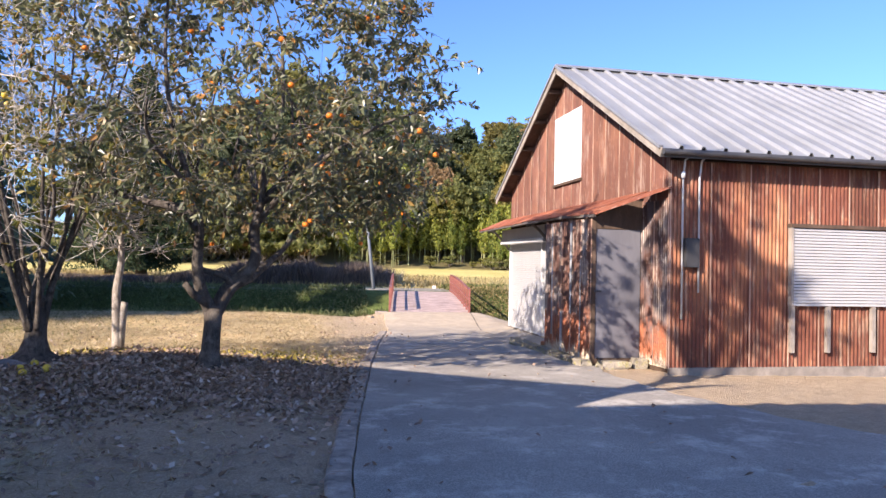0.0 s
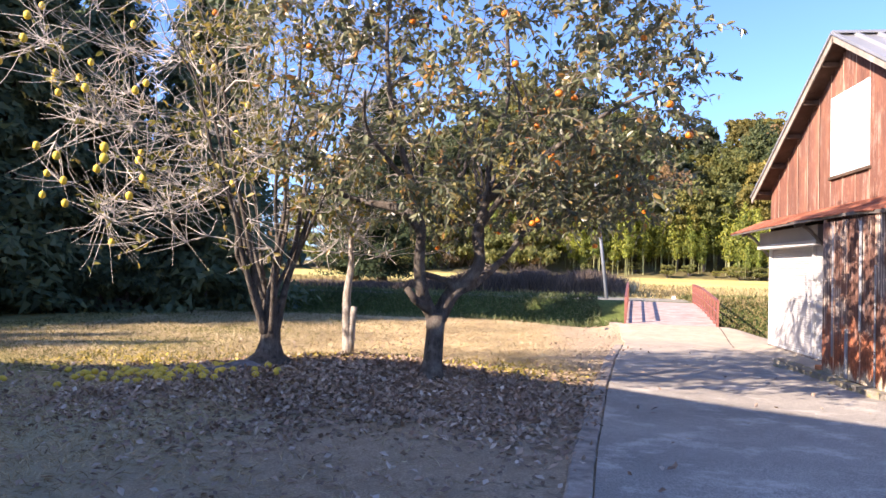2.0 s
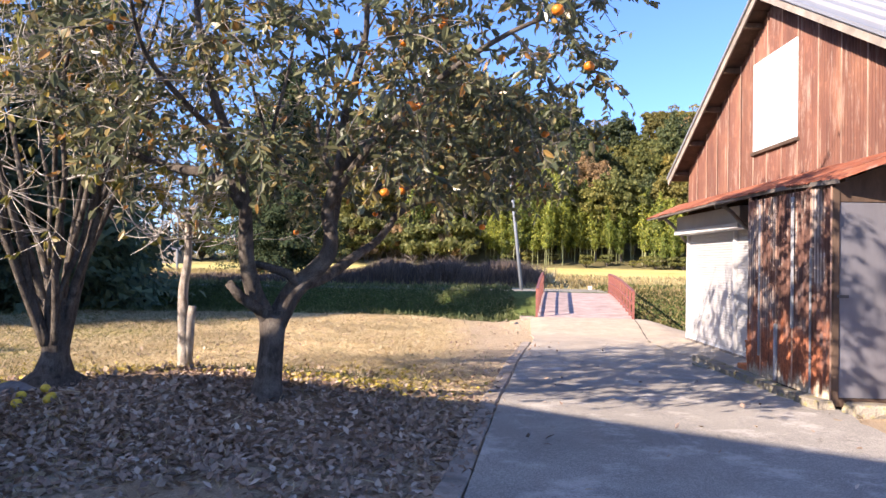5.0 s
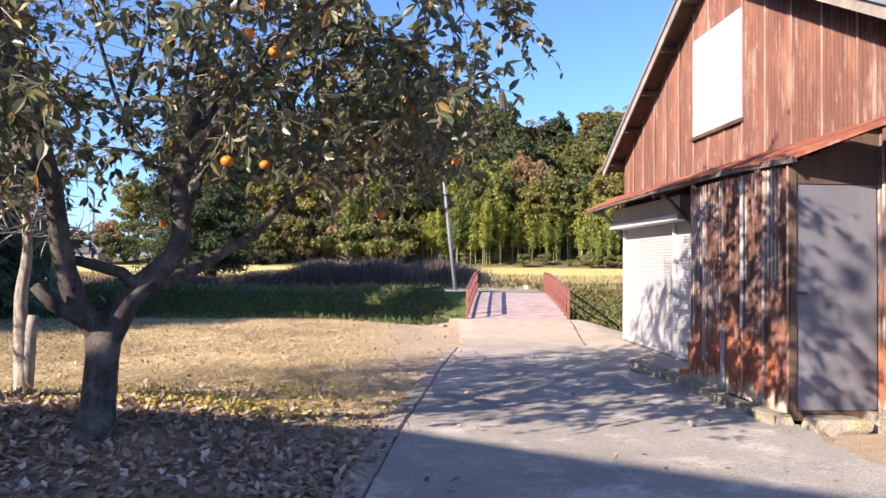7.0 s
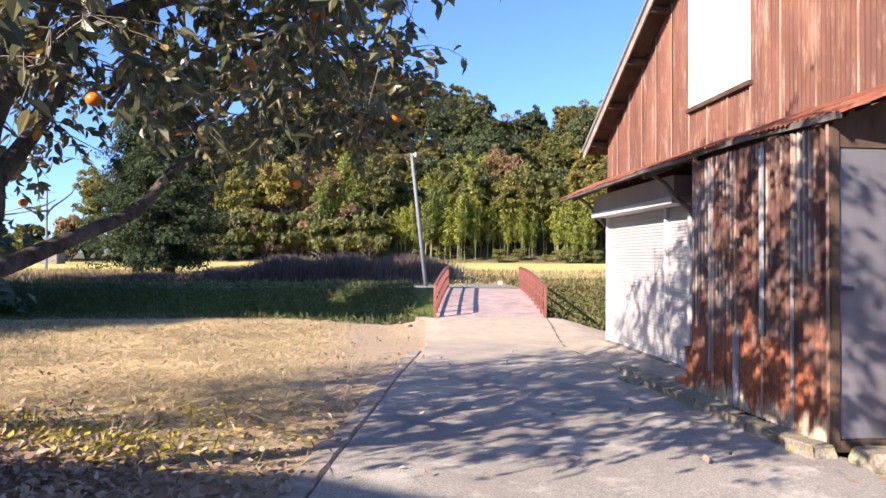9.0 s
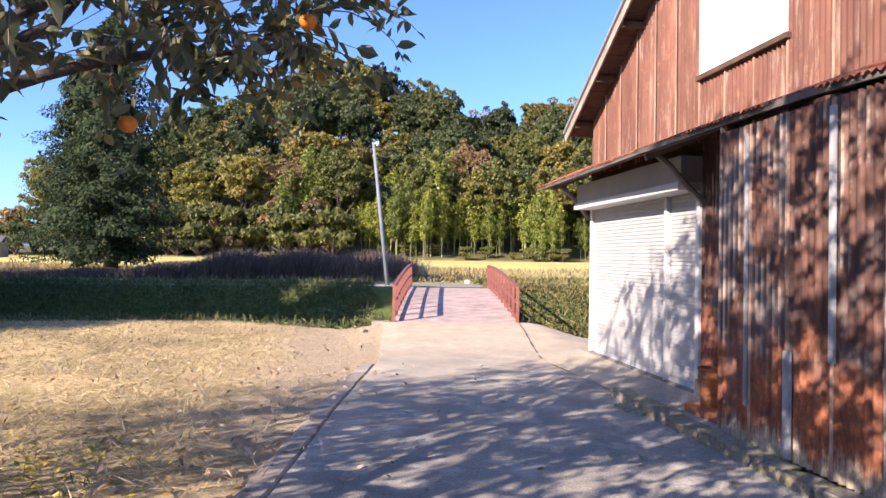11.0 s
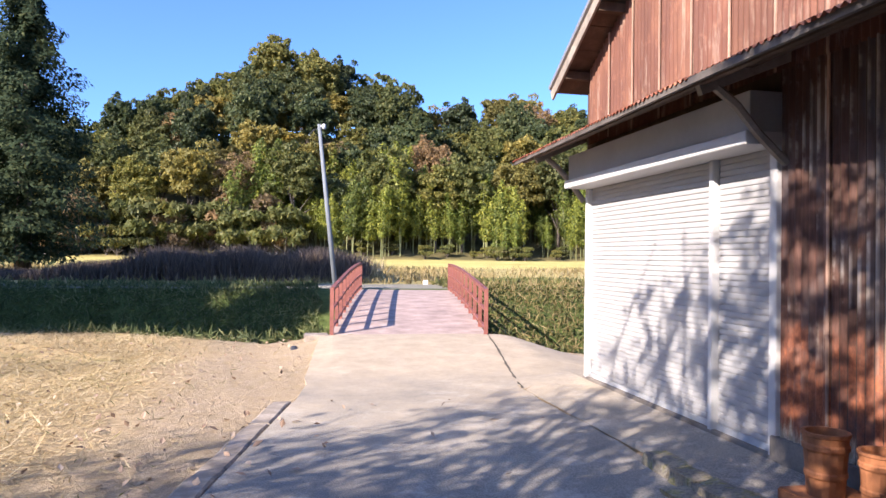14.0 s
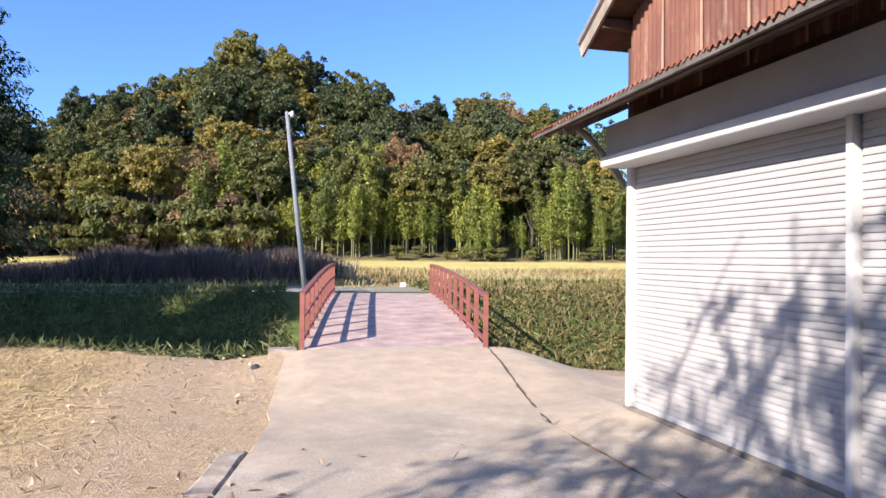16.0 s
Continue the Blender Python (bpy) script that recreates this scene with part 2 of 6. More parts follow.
def concrete_material():
    n = Nodes("worn_concrete_path")
    big, mid, fine = n.noise(0.45, 5), n.noise(3.0, 5, 0.7), n.noise(70.0, 3, 0.75)
    c = n.mix(n.ramp(big, (0.35, 0.0), (0.65, 1.0)), (0.30, 0.277, 0.24), (0.48, 0.44, 0.37))
    c = n.mix(n.ramp(mid, (0.5, 0.0), (0.75, 0.4)), c, (0.28, 0.258, 0.222))
    c = n.mix(n.ramp(fine, (0.44, 0.7), (0.58, 0.0)), c, (0.15, 0.138, 0.125))
    c = n.mix(n.ramp(n.noise(1.4, 7, 0.75), (0.52, 0.0), (0.64, 0.6)), c, (0.58, 0.535, 0.47))
    c = n.mix(n.ramp(n.noise(9.0, 6, 0.8), (0.56, 0.0), (0.68, 0.65)), c, (0.20, 0.183, 0.16))
    # sand swept over the concrete towards the bridge
    y = n.axis("Y")
    sand = n.math("MULTIPLY", n.smooth(n.math("ADD", y, n.math("MULTIPLY", n.noise(0.9, 8, 0.75), 13.0)), 22.5, 30.5), 0.85)
    c = n.mix(sand, c, n.mix(n.ramp(mid, (0.3, 0.0), (0.7, 1.0)), (0.35, 0.285, 0.20), (0.51, 0.41, 0.295)))
    vor = n.add("ShaderNodeTexVoronoi")
    vor.feature = "DISTANCE_TO_EDGE"
    vor.inputs["Scale"].default_value = 0.33
    warp = n.add("ShaderNodeVectorMath")
    n.link(n.coord, warp.inputs[0])
    w2 = n.add("ShaderNodeTexNoise")
    w2.inputs["Scale"].default_value = 2.0
    n.link(n.coord, w2.inputs["Vector"])
    n.link(w2.outputs["Color"], warp.inputs[1])
    n.link(warp.outputs[0], vor.inputs["Vector"])
    crack = n.ramp(vor.outputs["Distance"], (0.0, 0.6), (0.004, 0.0))
    c = n.mix(n.math("MULTIPLY", crack, n.ramp(n.noise(0.3, 2), (0.5, 0.0), (0.6, 0.8))), c, (0.08, 0.07, 0.06))
    n.bump(n.math("ADD", fine, n.math("MULTIPLY", mid, 2.0)), 0.25, 0.006)
    return n.done(c, 0.85, 0.0, 0.25)


def ground_material():
    n = Nodes("yard_soil_and_grass")
    x, y, z = n.axis("X"), n.axis("Y"), n.axis("Z")
    wob = n.math("MULTIPLY", n.math("SUBTRACT", n.noise(0.5, 5), 0.5), 5.0)
    fine, mid, big = n.noise(45.0, 4, 0.75), n.noise(5.0, 5, 0.7), n.noise(0.9, 4)
    straw = n.noise(30.0, 5, 0.75, (0.35, 1.5, 1.0))
    soil = n.mix(n.ramp(mid, (0.3, 0.0), (0.7, 1.0)), (0.42, 0.325, 0.22), (0.62, 0.485, 0.335))
    soil = n.mix(n.ramp(fine, (0.4, 0.6), (0.62, 0.0)), soil, (0.21, 0.16, 0.11))
    dry = n.mix(n.ramp(straw, (0.32, 0.0), (0.68, 1.0)), (0.36, 0.26, 0.125), (0.78, 0.59, 0.32))
    green = n.mix(n.ramp(straw, (0.3, 0.0), (0.7, 1.0)), (0.10, 0.11, 0.03), (0.34, 0.32, 0.10))
    dry = n.mix(n.ramp(big, (0.50, 0.0), (0.68, 0.55)), dry, green)
    # the yard: soil near, dry mown grass beyond the trees
    g = n.mix(n.smooth(n.math("ADD", y, wob), 10.5, 13.5), soil, dry)
    bare = n.math("MULTIPLY", n.smooth(n.math("ADD", x, n.math("MULTIPLY", wob, 0.5)), 0.2, 2.4), n.ramp(mid, (0.2, 0.55), (0.6, 1.0)))
    g = n.mix(bare, g, soil)
    far_left = n.smooth(n.math("ADD", x, wob), -3.0, -7.5)
    g = n.mix(n.math("MULTIPLY", far_left, 0.6), g, green)
    shade_grass = n.mix(n.ramp(straw, (0.3, 0.0), (0.7, 1.0)), (0.32, 0.30, 0.17), (0.60, 0.54, 0.36))
    g = n.mix(n.math("MULTIPLY", n.math("MULTIPLY", n.smooth(n.math("ADD", x, wob), -0.8, -3.6), n.smooth(y, 11.2, 9.6)), 0.8), g, shade_grass)
    # leaf mould under the trees
    mx, my = n.math("MULTIPLY", n.math("ADD", x, 1.8), 0.26), n.math("MULTIPLY", n.math("SUBTRACT", y, 11.3), 0.50)
    d2 = n.math("ADD", n.math("MULTIPLY", mx, mx), n.math("MULTIPLY", my, my))
    mould = n.mix(n.ramp(n.noise(22.0, 5, 0.75), (0.35, 0.0), (0.65, 1.0)), (0.16, 0.108, 0.078), (0.36, 0.25, 0.17))
    g = n.mix(n.math("MULTIPLY", n.smooth(n.math("ADD", d2, n.math("MULTIPLY", wob, 0.14)), 1.15, 0.35), 0.85), g, mould)
    # the ditch banks
    bank = n.mix(n.ramp(mid, (0.3, 0.0), (0.7, 1.0)), (0.06, 0.085, 0.026), (0.13, 0.165, 0.05))
    g = n.mix(n.smooth(n.math("ADD", z, n.math("MULTIPLY", fine, 0.2)), -0.36, -0.7), g, bank)
    g = n.mix(n.smooth(n.math("ADD", y, n.math("MULTIPLY", wob, 0.08)), 28.2, 28.7), g, bank)
    # beyond the ditch: track, then the field in strips
    g = n.mix(n.smooth(y, 36.0, 36.5), g, n.mix(mid, (0.20, 0.19, 0.15), (0.36, 0.33, 0.27)))
    rough_grass = n.mix(n.ramp(n.noise(2.0, 5, 0.7), (0.3, 0.0), (0.7, 1.0)), (0.24, 0.22, 0.07), (0.56, 0.44, 0.20))
    g = n.mix(n.smooth(n.math("ADD", y, n.math("MULTIPLY", wob, 0.3)), 39.0, 40.5), g, rough_grass)
    ripe = n.mix(n.ramp(n.noise(0.6, 5, 0.7, (0.3, 1, 1)), (0.35, 0.0), (0.65, 1.0)), (0.42, 0.37, 0.11), (0.62, 0.51, 0.20))
    g = n.mix(n.smooth(n.math("ADD", y, wob), 58.0, 66.0), g, ripe)
    wood_floor = n.mix(mid, (0.10, 0.09, 0.04), (0.18, 0.15, 0.07))
    g = n.mix(n.smooth(n.math("ADD", y, wob), 90.0, 94.0), g, wood_floor)
    n.bump(n.math("ADD", n.math("MULTIPLY", fine, 0.8), mid), 0.9, 0.04)
    return n.done(g, 0.95, 0.0, 0.1)


M_CONCRETE = concrete_material()
M_GROUND = ground_material()


# ---- mesh helpers ----
class Geo:
    """Collects vertices and faces for one mesh."""

    def __init__(self):
        self.v, self.f = [], []

    def add(self, verts, faces):
        b = len(self.v)
        self.v.extend(tuple(p) for p in verts)
        self.f.extend(tuple(i + b for i in q) for q in faces)

    def box(self, lo, hi, m=None):
        (x0, y0, z0), (x1, y1, z1) = lo, hi
        vs = [Vector(p) for p in ((x0, y0, z0), (x1, y0, z0), (x1, y1, z0), (x0, y1, z0), (x0, y0, z1), (x1, y0, z1), (x1, y1, z1), (x0, y1, z1))]
        if m is not None:
            vs = [m @ p for p in vs]
        self.add(vs, ((0, 3, 2, 1), (4, 5, 6, 7), (0, 1, 5, 4), (1, 2, 6, 5), (2, 3, 7, 6), (3, 0, 4, 7)))

    def bar(self, a, b, w, h, up=(0, 0, 1)):
        """A square bar from a to b."""
        a, b = Vector(a), Vector(b)
        d = (b - a).normalized()
        s = d.cross(Vector(up))
        s = s.normalized() if s.length > 1e-4 else Vector((1, 0, 0))
        u = s.cross(d)
        vs = [p + s * (i * w / 2) + u * (j * h / 2) for p in (a, b) for i, j in ((-1, -1), (1, -1), (1, 1), (-1, 1))]
        self.add(vs, ((3, 2, 1, 0), (4, 5, 6, 7), (0, 1, 5, 4), (1, 2, 6, 5), (2, 3, 7, 6), (3, 0, 4, 7)))

    def tube(self, pts, radii, sides=6, cap=True):
        pts = [Vector(p) for p in pts]
        prev = None
        rings = []
        for i, p in enumerate(pts):
            d = (pts[min(i + 1, len(pts) - 1)] - pts[max(i - 1, 0)]).normalized()
            if prev is None:
                prev = d.orthogonal().normalized()
            s = (prev - d * prev.dot(d))
            s = s.normalized() if s.length > 1e-5 else d.orthogonal().normalized()
            prev = s
            u = d.cross(s)
            r = radii[i]
            rings.append([p + (s * math.cos(a) + u * math.sin(a)) * r for a in (2 * math.pi * k / sides for k in range(sides))])
        vs = [q for ring in rings for q in ring]
        fs = [(i * sides + k, i * sides + (k + 1) % sides, (i + 1) * sides + (k + 1) % sides, (i + 1) * sides + k) for i in range(len(pts) - 1) for k in range(sides)]
        if cap:
            fs += [tuple(range(sides - 1, -1, -1)), tuple((len(pts) - 1) * sides + k for k in range(sides))]
        self.add(vs, fs)

    def lathe(self, profile, centre, sides=14):
        """A turned body from (radius, height) pairs."""
        cx, cy, cz = centre
        vs = [(cx + r * math.cos(a), cy + r * math.sin(a), cz + z) for r, z in profile for a in (2 * math.pi * k / sides for k in range(sides))]
        fs = [(i * sides + k, i * sides + (k + 1) % sides, (i + 1) * sides + (k + 1) % sides, (i + 1) * sides + k) for i in range(len(profile) - 1) for k in range(sides)]
        self.add(vs, fs)

    def mesh(self, name, material, smooth=False):
        me = bpy.data.meshes.new(name)
        me.from_pydata(self.v, [], self.f)
        me.materials.append(material)
        if smooth:
            me.polygons.foreach_set("use_smooth", [True] * len(me.polygons))
        me.update()
        return me


def part(name, geo, material, parent=None, label="", smooth=False, bevel=0.0):
    ob = new(name, geo.mesh(name, material, smooth))
    if bevel:
        bm = bmesh.new()
        bm.from_mesh(ob.data)
        bmesh.ops.bevel(bm, geom=bm.edges[:], offset=bevel, segments=2, affect="EDGES", clamp_overlap=True)
        bm.to_mesh(ob.data)
        bm.free()
    if parent is not None:
        ob.parent = parent
        ob.matrix_parent_inverse = parent.matrix_basis.inverted()
    if label:
        ob["label"] = label
    return ob


def thing(name, label, category, at=(0, 0, 0), group="", kind=""):
    """An Empty at a thing's base."""
    ob = new(name)
    ob.empty_display_size = 0.2
    ob.matrix_basis = Matrix.Translation(at)
    return tagged(ob, label, category, group, kind)


def share(name, mesh, parent, m):
    """A piece on a shared mesh, at the world pose m."""
    ob = new(name, mesh)
    ob.parent = parent
    ob.matrix_basis = parent.matrix_basis.inverted() @ m if parent is not None else m
    return ob


# ---- lie of the land ----
def ease(v, a, b):
    t = np.clip((v - a) / (b - a), 0, 1)
    return t * t * (3 - 2 * t)


HILL_X = (-160, -70, -37, -30, -18, -1, 10, 27, 48, 62, 90, 160, 300)
HILL_H = (1, 1, 1.5, 7.5, 16.5, 22, 21.5, 12.5, 18, 16.5, 14, 10, 6)


def ditch_edge(x):
    return np.interp(x, (-40, -18, -10, -4, -0.5, 2.0, 3.4, 6.8, 9, 14, 30), (25.0, 26.0, 27.4, 28.2, 28.0, 26.6, 25.55, 25.0, 24.0, 23.0, 21.0))


def height(x, y):
    """The ground's height; works on numbers and on arrays."""
    z = 0.2 - 0.02 * np.clip(y, -5, 20.5)
    z = z - 0.02 * np.clip(x - 7, 0, 12)
    z = z + 0.34 * np.exp(-(((x + 1.6) / 2.6) ** 2 + ((y - 12.2) / 2.0) ** 2))
    ramp_w = ease(x, 2.6, 4.0) * (1 - ease(x, 6.9, 8.2))
    z = z + 0.24 * ease(y, 21.5, 25.0) * ramp_w
    e = ditch_edge(x)
    z = z - ease(y, e - 0.1, e + 3.2) * 2.2
    far = 0.36 + 0.012 * np.clip(y - 40, 0, 60)
    z = z + ease(y, e + 4.5, 35.6) * (far - z)
    h = np.interp(x, HILL_X, HILL_H)
    z = z + h * ease(y, 90, 90 + 52)
    return z


def gz(x, y):
    return float(height(float(x), float(y)))


def build_ground():
    xs = np.unique(np.concatenate([np.linspace(-900, -60, 12), np.linspace(-60, -9, 35), np.arange(-9, 13, 0.25), np.linspace(13, 60, 36), np.linspace(60, 900, 14)]))
    ys = np.unique(np.concatenate([np.linspace(-900, -8, 12), np.arange(-8, 4, 0.6), np.arange(4, 37, 0.25), np.linspace(37, 90, 50), np.linspace(90, 160, 30), np.linspace(160, 2000, 16)]))
    X, Y = np.meshgrid(xs, ys)
    Z = height(X, Y)
    r = np.random.default_rng(5)
    near = (np.abs(X) < 14) & (Y < 36) & (Y > -6)
    Z = Z + np.where(near, r.normal(0, 0.012, Z.shape), 0)
    nx, ny = len(xs), len(ys)
    g = Geo()
    g.v = [tuple(p) for p in np.stack([X.ravel(), Y.ravel(), Z.ravel()], 1).tolist()]
    g.f = [(j * nx + i, j * nx + i + 1, (j + 1) * nx + i + 1, (j + 1) * nx + i) for j in range(ny - 1) for i in range(nx - 1)]
    ob = part("ground", g, M_GROUND, smooth=True)
    return tagged(ob, "tan soil yard with dry grass, ditch banks and a far field", "ground", kind="structure")


build_ground()

# The concrete path between the verge and the barn, widening into the yard.
KERB_Y = (-6.0, 6.3, 8.6, 12.9, 17.2, 20.4, 21.6, 25.1)
KERB_X = (0.75, 1.32, 1.57, 2.12, 2.72, 3.26, 3.62, 3.95)
EDGE_Y = (-6.0, 7.0, 8.5, 10.5, 11.8, 12.4, 21.15, 21.45, 23.4, 24.3, 25.1)
EDGE_X = (10.5, 6.8, 6.2, 5.9, 5.95, 6.1, 6.12, 8.7, 8.3, 7.5, 6.80)


def build_path():
    ys = np.arange(-6, 25.11, 0.15)
    g = Geo()
    cols = 30
    for y in ys:
        x0, x1 = np.interp(y, KERB_Y, KERB_X) - (0.008 if y < 20.5 else 0.25 * min(1, (y - 20.5) / 1.5)), np.interp(y, EDGE_Y, EDGE_X)
        wob = (0.05 * math.sin(y * 3.1) + 0.04 * math.sin(y * 7.7)) * (0.3 if y > 12 else 1.0)
        for k in range(cols + 1):
            x = x0 + (x1 + wob - x0) * k / cols
            lift = 0.028 if 0 < k < cols else -0.06
            if k == 1:
                x = x0 + 0.004
            if k == cols - 1:
                x = x1 + wob - 0.02
            g.v.append((x, float(y), gz(x, y) + lift))
    n = len(ys)
    g.f = [(j * (cols + 1) + i, j * (cols + 1) + i + 1, (j + 1) * (cols + 1) + i + 1, (j + 1) * (cols + 1) + i) for j in range(n - 1) for i in range(cols)]
    tagged(part("path", g, M_CONCRETE, smooth=False), "worn grey concrete path dusted with sand near the bridge", "path", kind="structure")


build_path()


def slab_joint():
    """The ragged soil-filled joint where the path meets the slab before the barn."""
    r = random.Random(3)
    g = Geo()
    n = 40
    for i in range(n + 1):
        y = 20.95 + (24.9 - 20.95) * i / n
        x = float(np.interp(y, (20.9, 23.0, 24.95), (6.12, 6.45, 6.72))) + r.uniform(-0.012, 0.012)
        w = r.uniform(0.008, 0.022)
        g.v += [(x - w, y, gz(x, y) + 0.0315), (x + w, y, gz(x, y) + 0.0315)]
    g.f = [(2 * i, 2 * i + 1, 2 * i + 3, 2 * i + 2) for i in range(n)]
    tagged(part("trim", g, M_JOINT), "dark soil-filled joint in the concrete", "joint", kind="structure")


M_JOINT = plain("soil_in_joint", (0.11, 0.092, 0.07), 0.95, 0.0, 0.4, 8.0)
slab_joint()


# ---- the barn ----
GX = 7.03            # plane of the gable wall
NY, FY = 11.72, 21.0   # near and far side walls
RY = 16.42           # ridge
FLOOR = -0.06
EAVE_Z, RIDGE_Z = 3.73, 6.46
SLOPE = (RIDGE_Z - EAVE_Z) / (RY - 11.37)
BX = 24.0            # far end of the barn


def roof_z(y):
    return RIDGE_Z - abs(y - RY) * SLOPE


barn = thing("barn", "old barn clad in rusted corrugated iron with a silver ribbed roof", "barn", (GX, RY, FLOOR))


def corrugated(width, z_at, along, pitch=0.076, depth=0.014, z0=0.0, thick=0.0, seg=6, rows=1):
    """A corrugated sheet, 0..width along the axis, from z0 up to z_at(u); waves stand off along the other axis."""
    g = Geo()
    n = max(2, int(round(width / pitch * seg)))
    for i in range(n + 1):
        u = width * i / n
        w = depth * math.cos(2 * math.pi * u / pitch)
        top = z_at(u)
        for z in (z0, top):
            g.v.append((w, u, z) if along == "y" else (u, w, z))
    g.f = [(2 * i, 2 * i + 2, 2 * i + 3, 2 * i + 1) for i in range(n)]
    return g


def clad(parent, name, plane, along, a, b, z0, top, material, width=0.66, skip=None, out=-1, seed=1):
    """Sheets side by side between a and b, each a piece of its own, lapped by turns."""
    r = random.Random(seed)
    n = max(1, round((b - a) / width))
    w = (b - a) / n
    for i in range(n):
        u0 = a + i * w
        lap = 0.004 * (i % 2)
        base = z0 + r.uniform(-0.012, 0.012)
        g = corrugated(w + 0.012, lambda u, u0=u0: top(u0 + min(u, w)), along, z0=base)
        m = Matrix.Translation((plane + out * (0.012 + lap), u0, 0) if along == "y" else (u0, plane + out * (0.012 + lap), 0))
        ob = new(name, g.mesh(name, material, True))
        ob.parent = parent
        ob.matrix_parent_inverse = parent.matrix_basis.inverted()
        ob.matrix_basis = m
        # the lap's pale edge
        s = Geo()
        uu = u0 + 0.004
        if along == "y":
            s.box((plane + out * 0.037, uu - 0.012, base), (plane + out * 0.026, uu + 0.012, top(uu) - 0.01))
        else:
            s.box((uu - 0.010, plane + out * 0.036, base), (uu + 0.010, plane + out * 0.026, top(uu) - 0.01))
        part("seam", s, M_SEAM, parent)


M_SEAM = plain("worn_sheet_lap", (0.42, 0.27, 0.20), 0.7, 0.0, 0.6, 5.0, (1, 1, 0.2))

# Cores of the walls, with the openings left out.
SH0, SH1, SH_Z = 17.38, 20.98, 2.27       # shutter opening
WN0, WN1, WN_Z0, WN_Z1 = 15.63, 17.335, 3.74, 5.405
core = Geo()
T = 0.12
core.box((GX, NY, FLOOR - 0.2), (GX + T, SH0 - 0.09, 3.6))
core.box((GX, SH0 - 0.09, SH_Z + 0.35), (GX + T, FY, 3.6))
core.add([(GX, NY, 3.6), (GX, RY, roof_z(RY) - 0.1), (GX, FY, 3.6), (GX + T, NY, 3.6), (GX + T, RY, roof_z(RY) - 0.1), (GX + T, FY, 3.6)],
         ((0, 2, 1), (3, 4, 5), (0, 1, 4, 3), (1, 2, 5, 4)))
core.box((GX + T, NY, FLOOR - 0.2), (BX, NY + T, EAVE_Z - 0.1))
core.box((GX, FY, FLOOR - 0.2), (BX, FY + T, EAVE_Z - 0.1))
core.box((BX - T, NY + T, FLOOR - 0.2), (BX, FY, EAVE_Z - 0.1))
part("wall_frame", core, M_WOOD_OLD, barn, "dark timber behind the iron sheets")

gable = part("gable_wall", Geo(), M_RUST, barn)
under = lambda y: roof_z(y) - 0.06
clad(gable, "sheet", GX, "y", NY, WN0, 2.95, under, M_RUST, seed=3)
clad(gable, "sheet", GX, "y", WN0, WN1, 2.95, lambda y: WN_Z0, M_RUST, 0.57, seed=4)
clad(gable, "sheet", GX, "y", WN0, WN1, WN_Z1, under, M_RUST, 0.57, seed=5)
clad(gable, "sheet", GX, "y", WN1, FY + 0.02, 2.95, under, M_RUST, seed=6)
clad(gable, "sheet", GX, "y", 15.16, SH0 - 0.09, FLOOR + 0.15, lambda y: 2.96, M_RUST_BOX, 0.56, seed=8)

side = part("side_wall", Geo(), M_RUST_SIDE, barn)
SW0, SW1, SW_Z0, SW_Z1 = 9.30, 11.75, 1.14, 2.52
side_top = lambda x: EAVE_Z - 0.12
clad(gable, "sheet", GX, "y", NY, 12.72, FLOOR + 0.10, lambda y: 2.96, M_RUST_BOX, 0.5, seed=9)
clad(side, "sheet", NY, "x", GX - 0.02, SW0, FLOOR + 0.12, side_top, M_RUST_SIDE, seed=11)
clad(side, "sheet", NY, "x", SW0, SW1, FLOOR + 0.12, lambda x: SW_Z0, M_RUST_SIDE, seed=12)
clad(side, "sheet", NY, "x", SW0, SW1, SW_Z1, side_top, M_RUST_SIDE, seed=13)
clad(side, "sheet", NY, "x", SW1, BX, FLOOR + 0.12, side_top, M_RUST_SIDE, seed=14)

# Boarded gable window
w = Geo()
w.box((GX - 0.045, WN0 + 0.012, WN_Z0 + 0.03), (GX + 0.02, WN1 - 0.012, WN_Z1))
win = part("boarded_window", w, M_PANEL, barn, "white boarded-up window panel", bevel=0.004)
w = Geo()
w.box((GX - 0.075, WN0 - 0.03, WN_Z0 - 0.035), (GX + 0.01, WN1 + 0.03, WN_Z0 + 0.028))
part("sill", w, M_WOOD_OLD, win, "thin dark wooden sill", bevel=0.004)


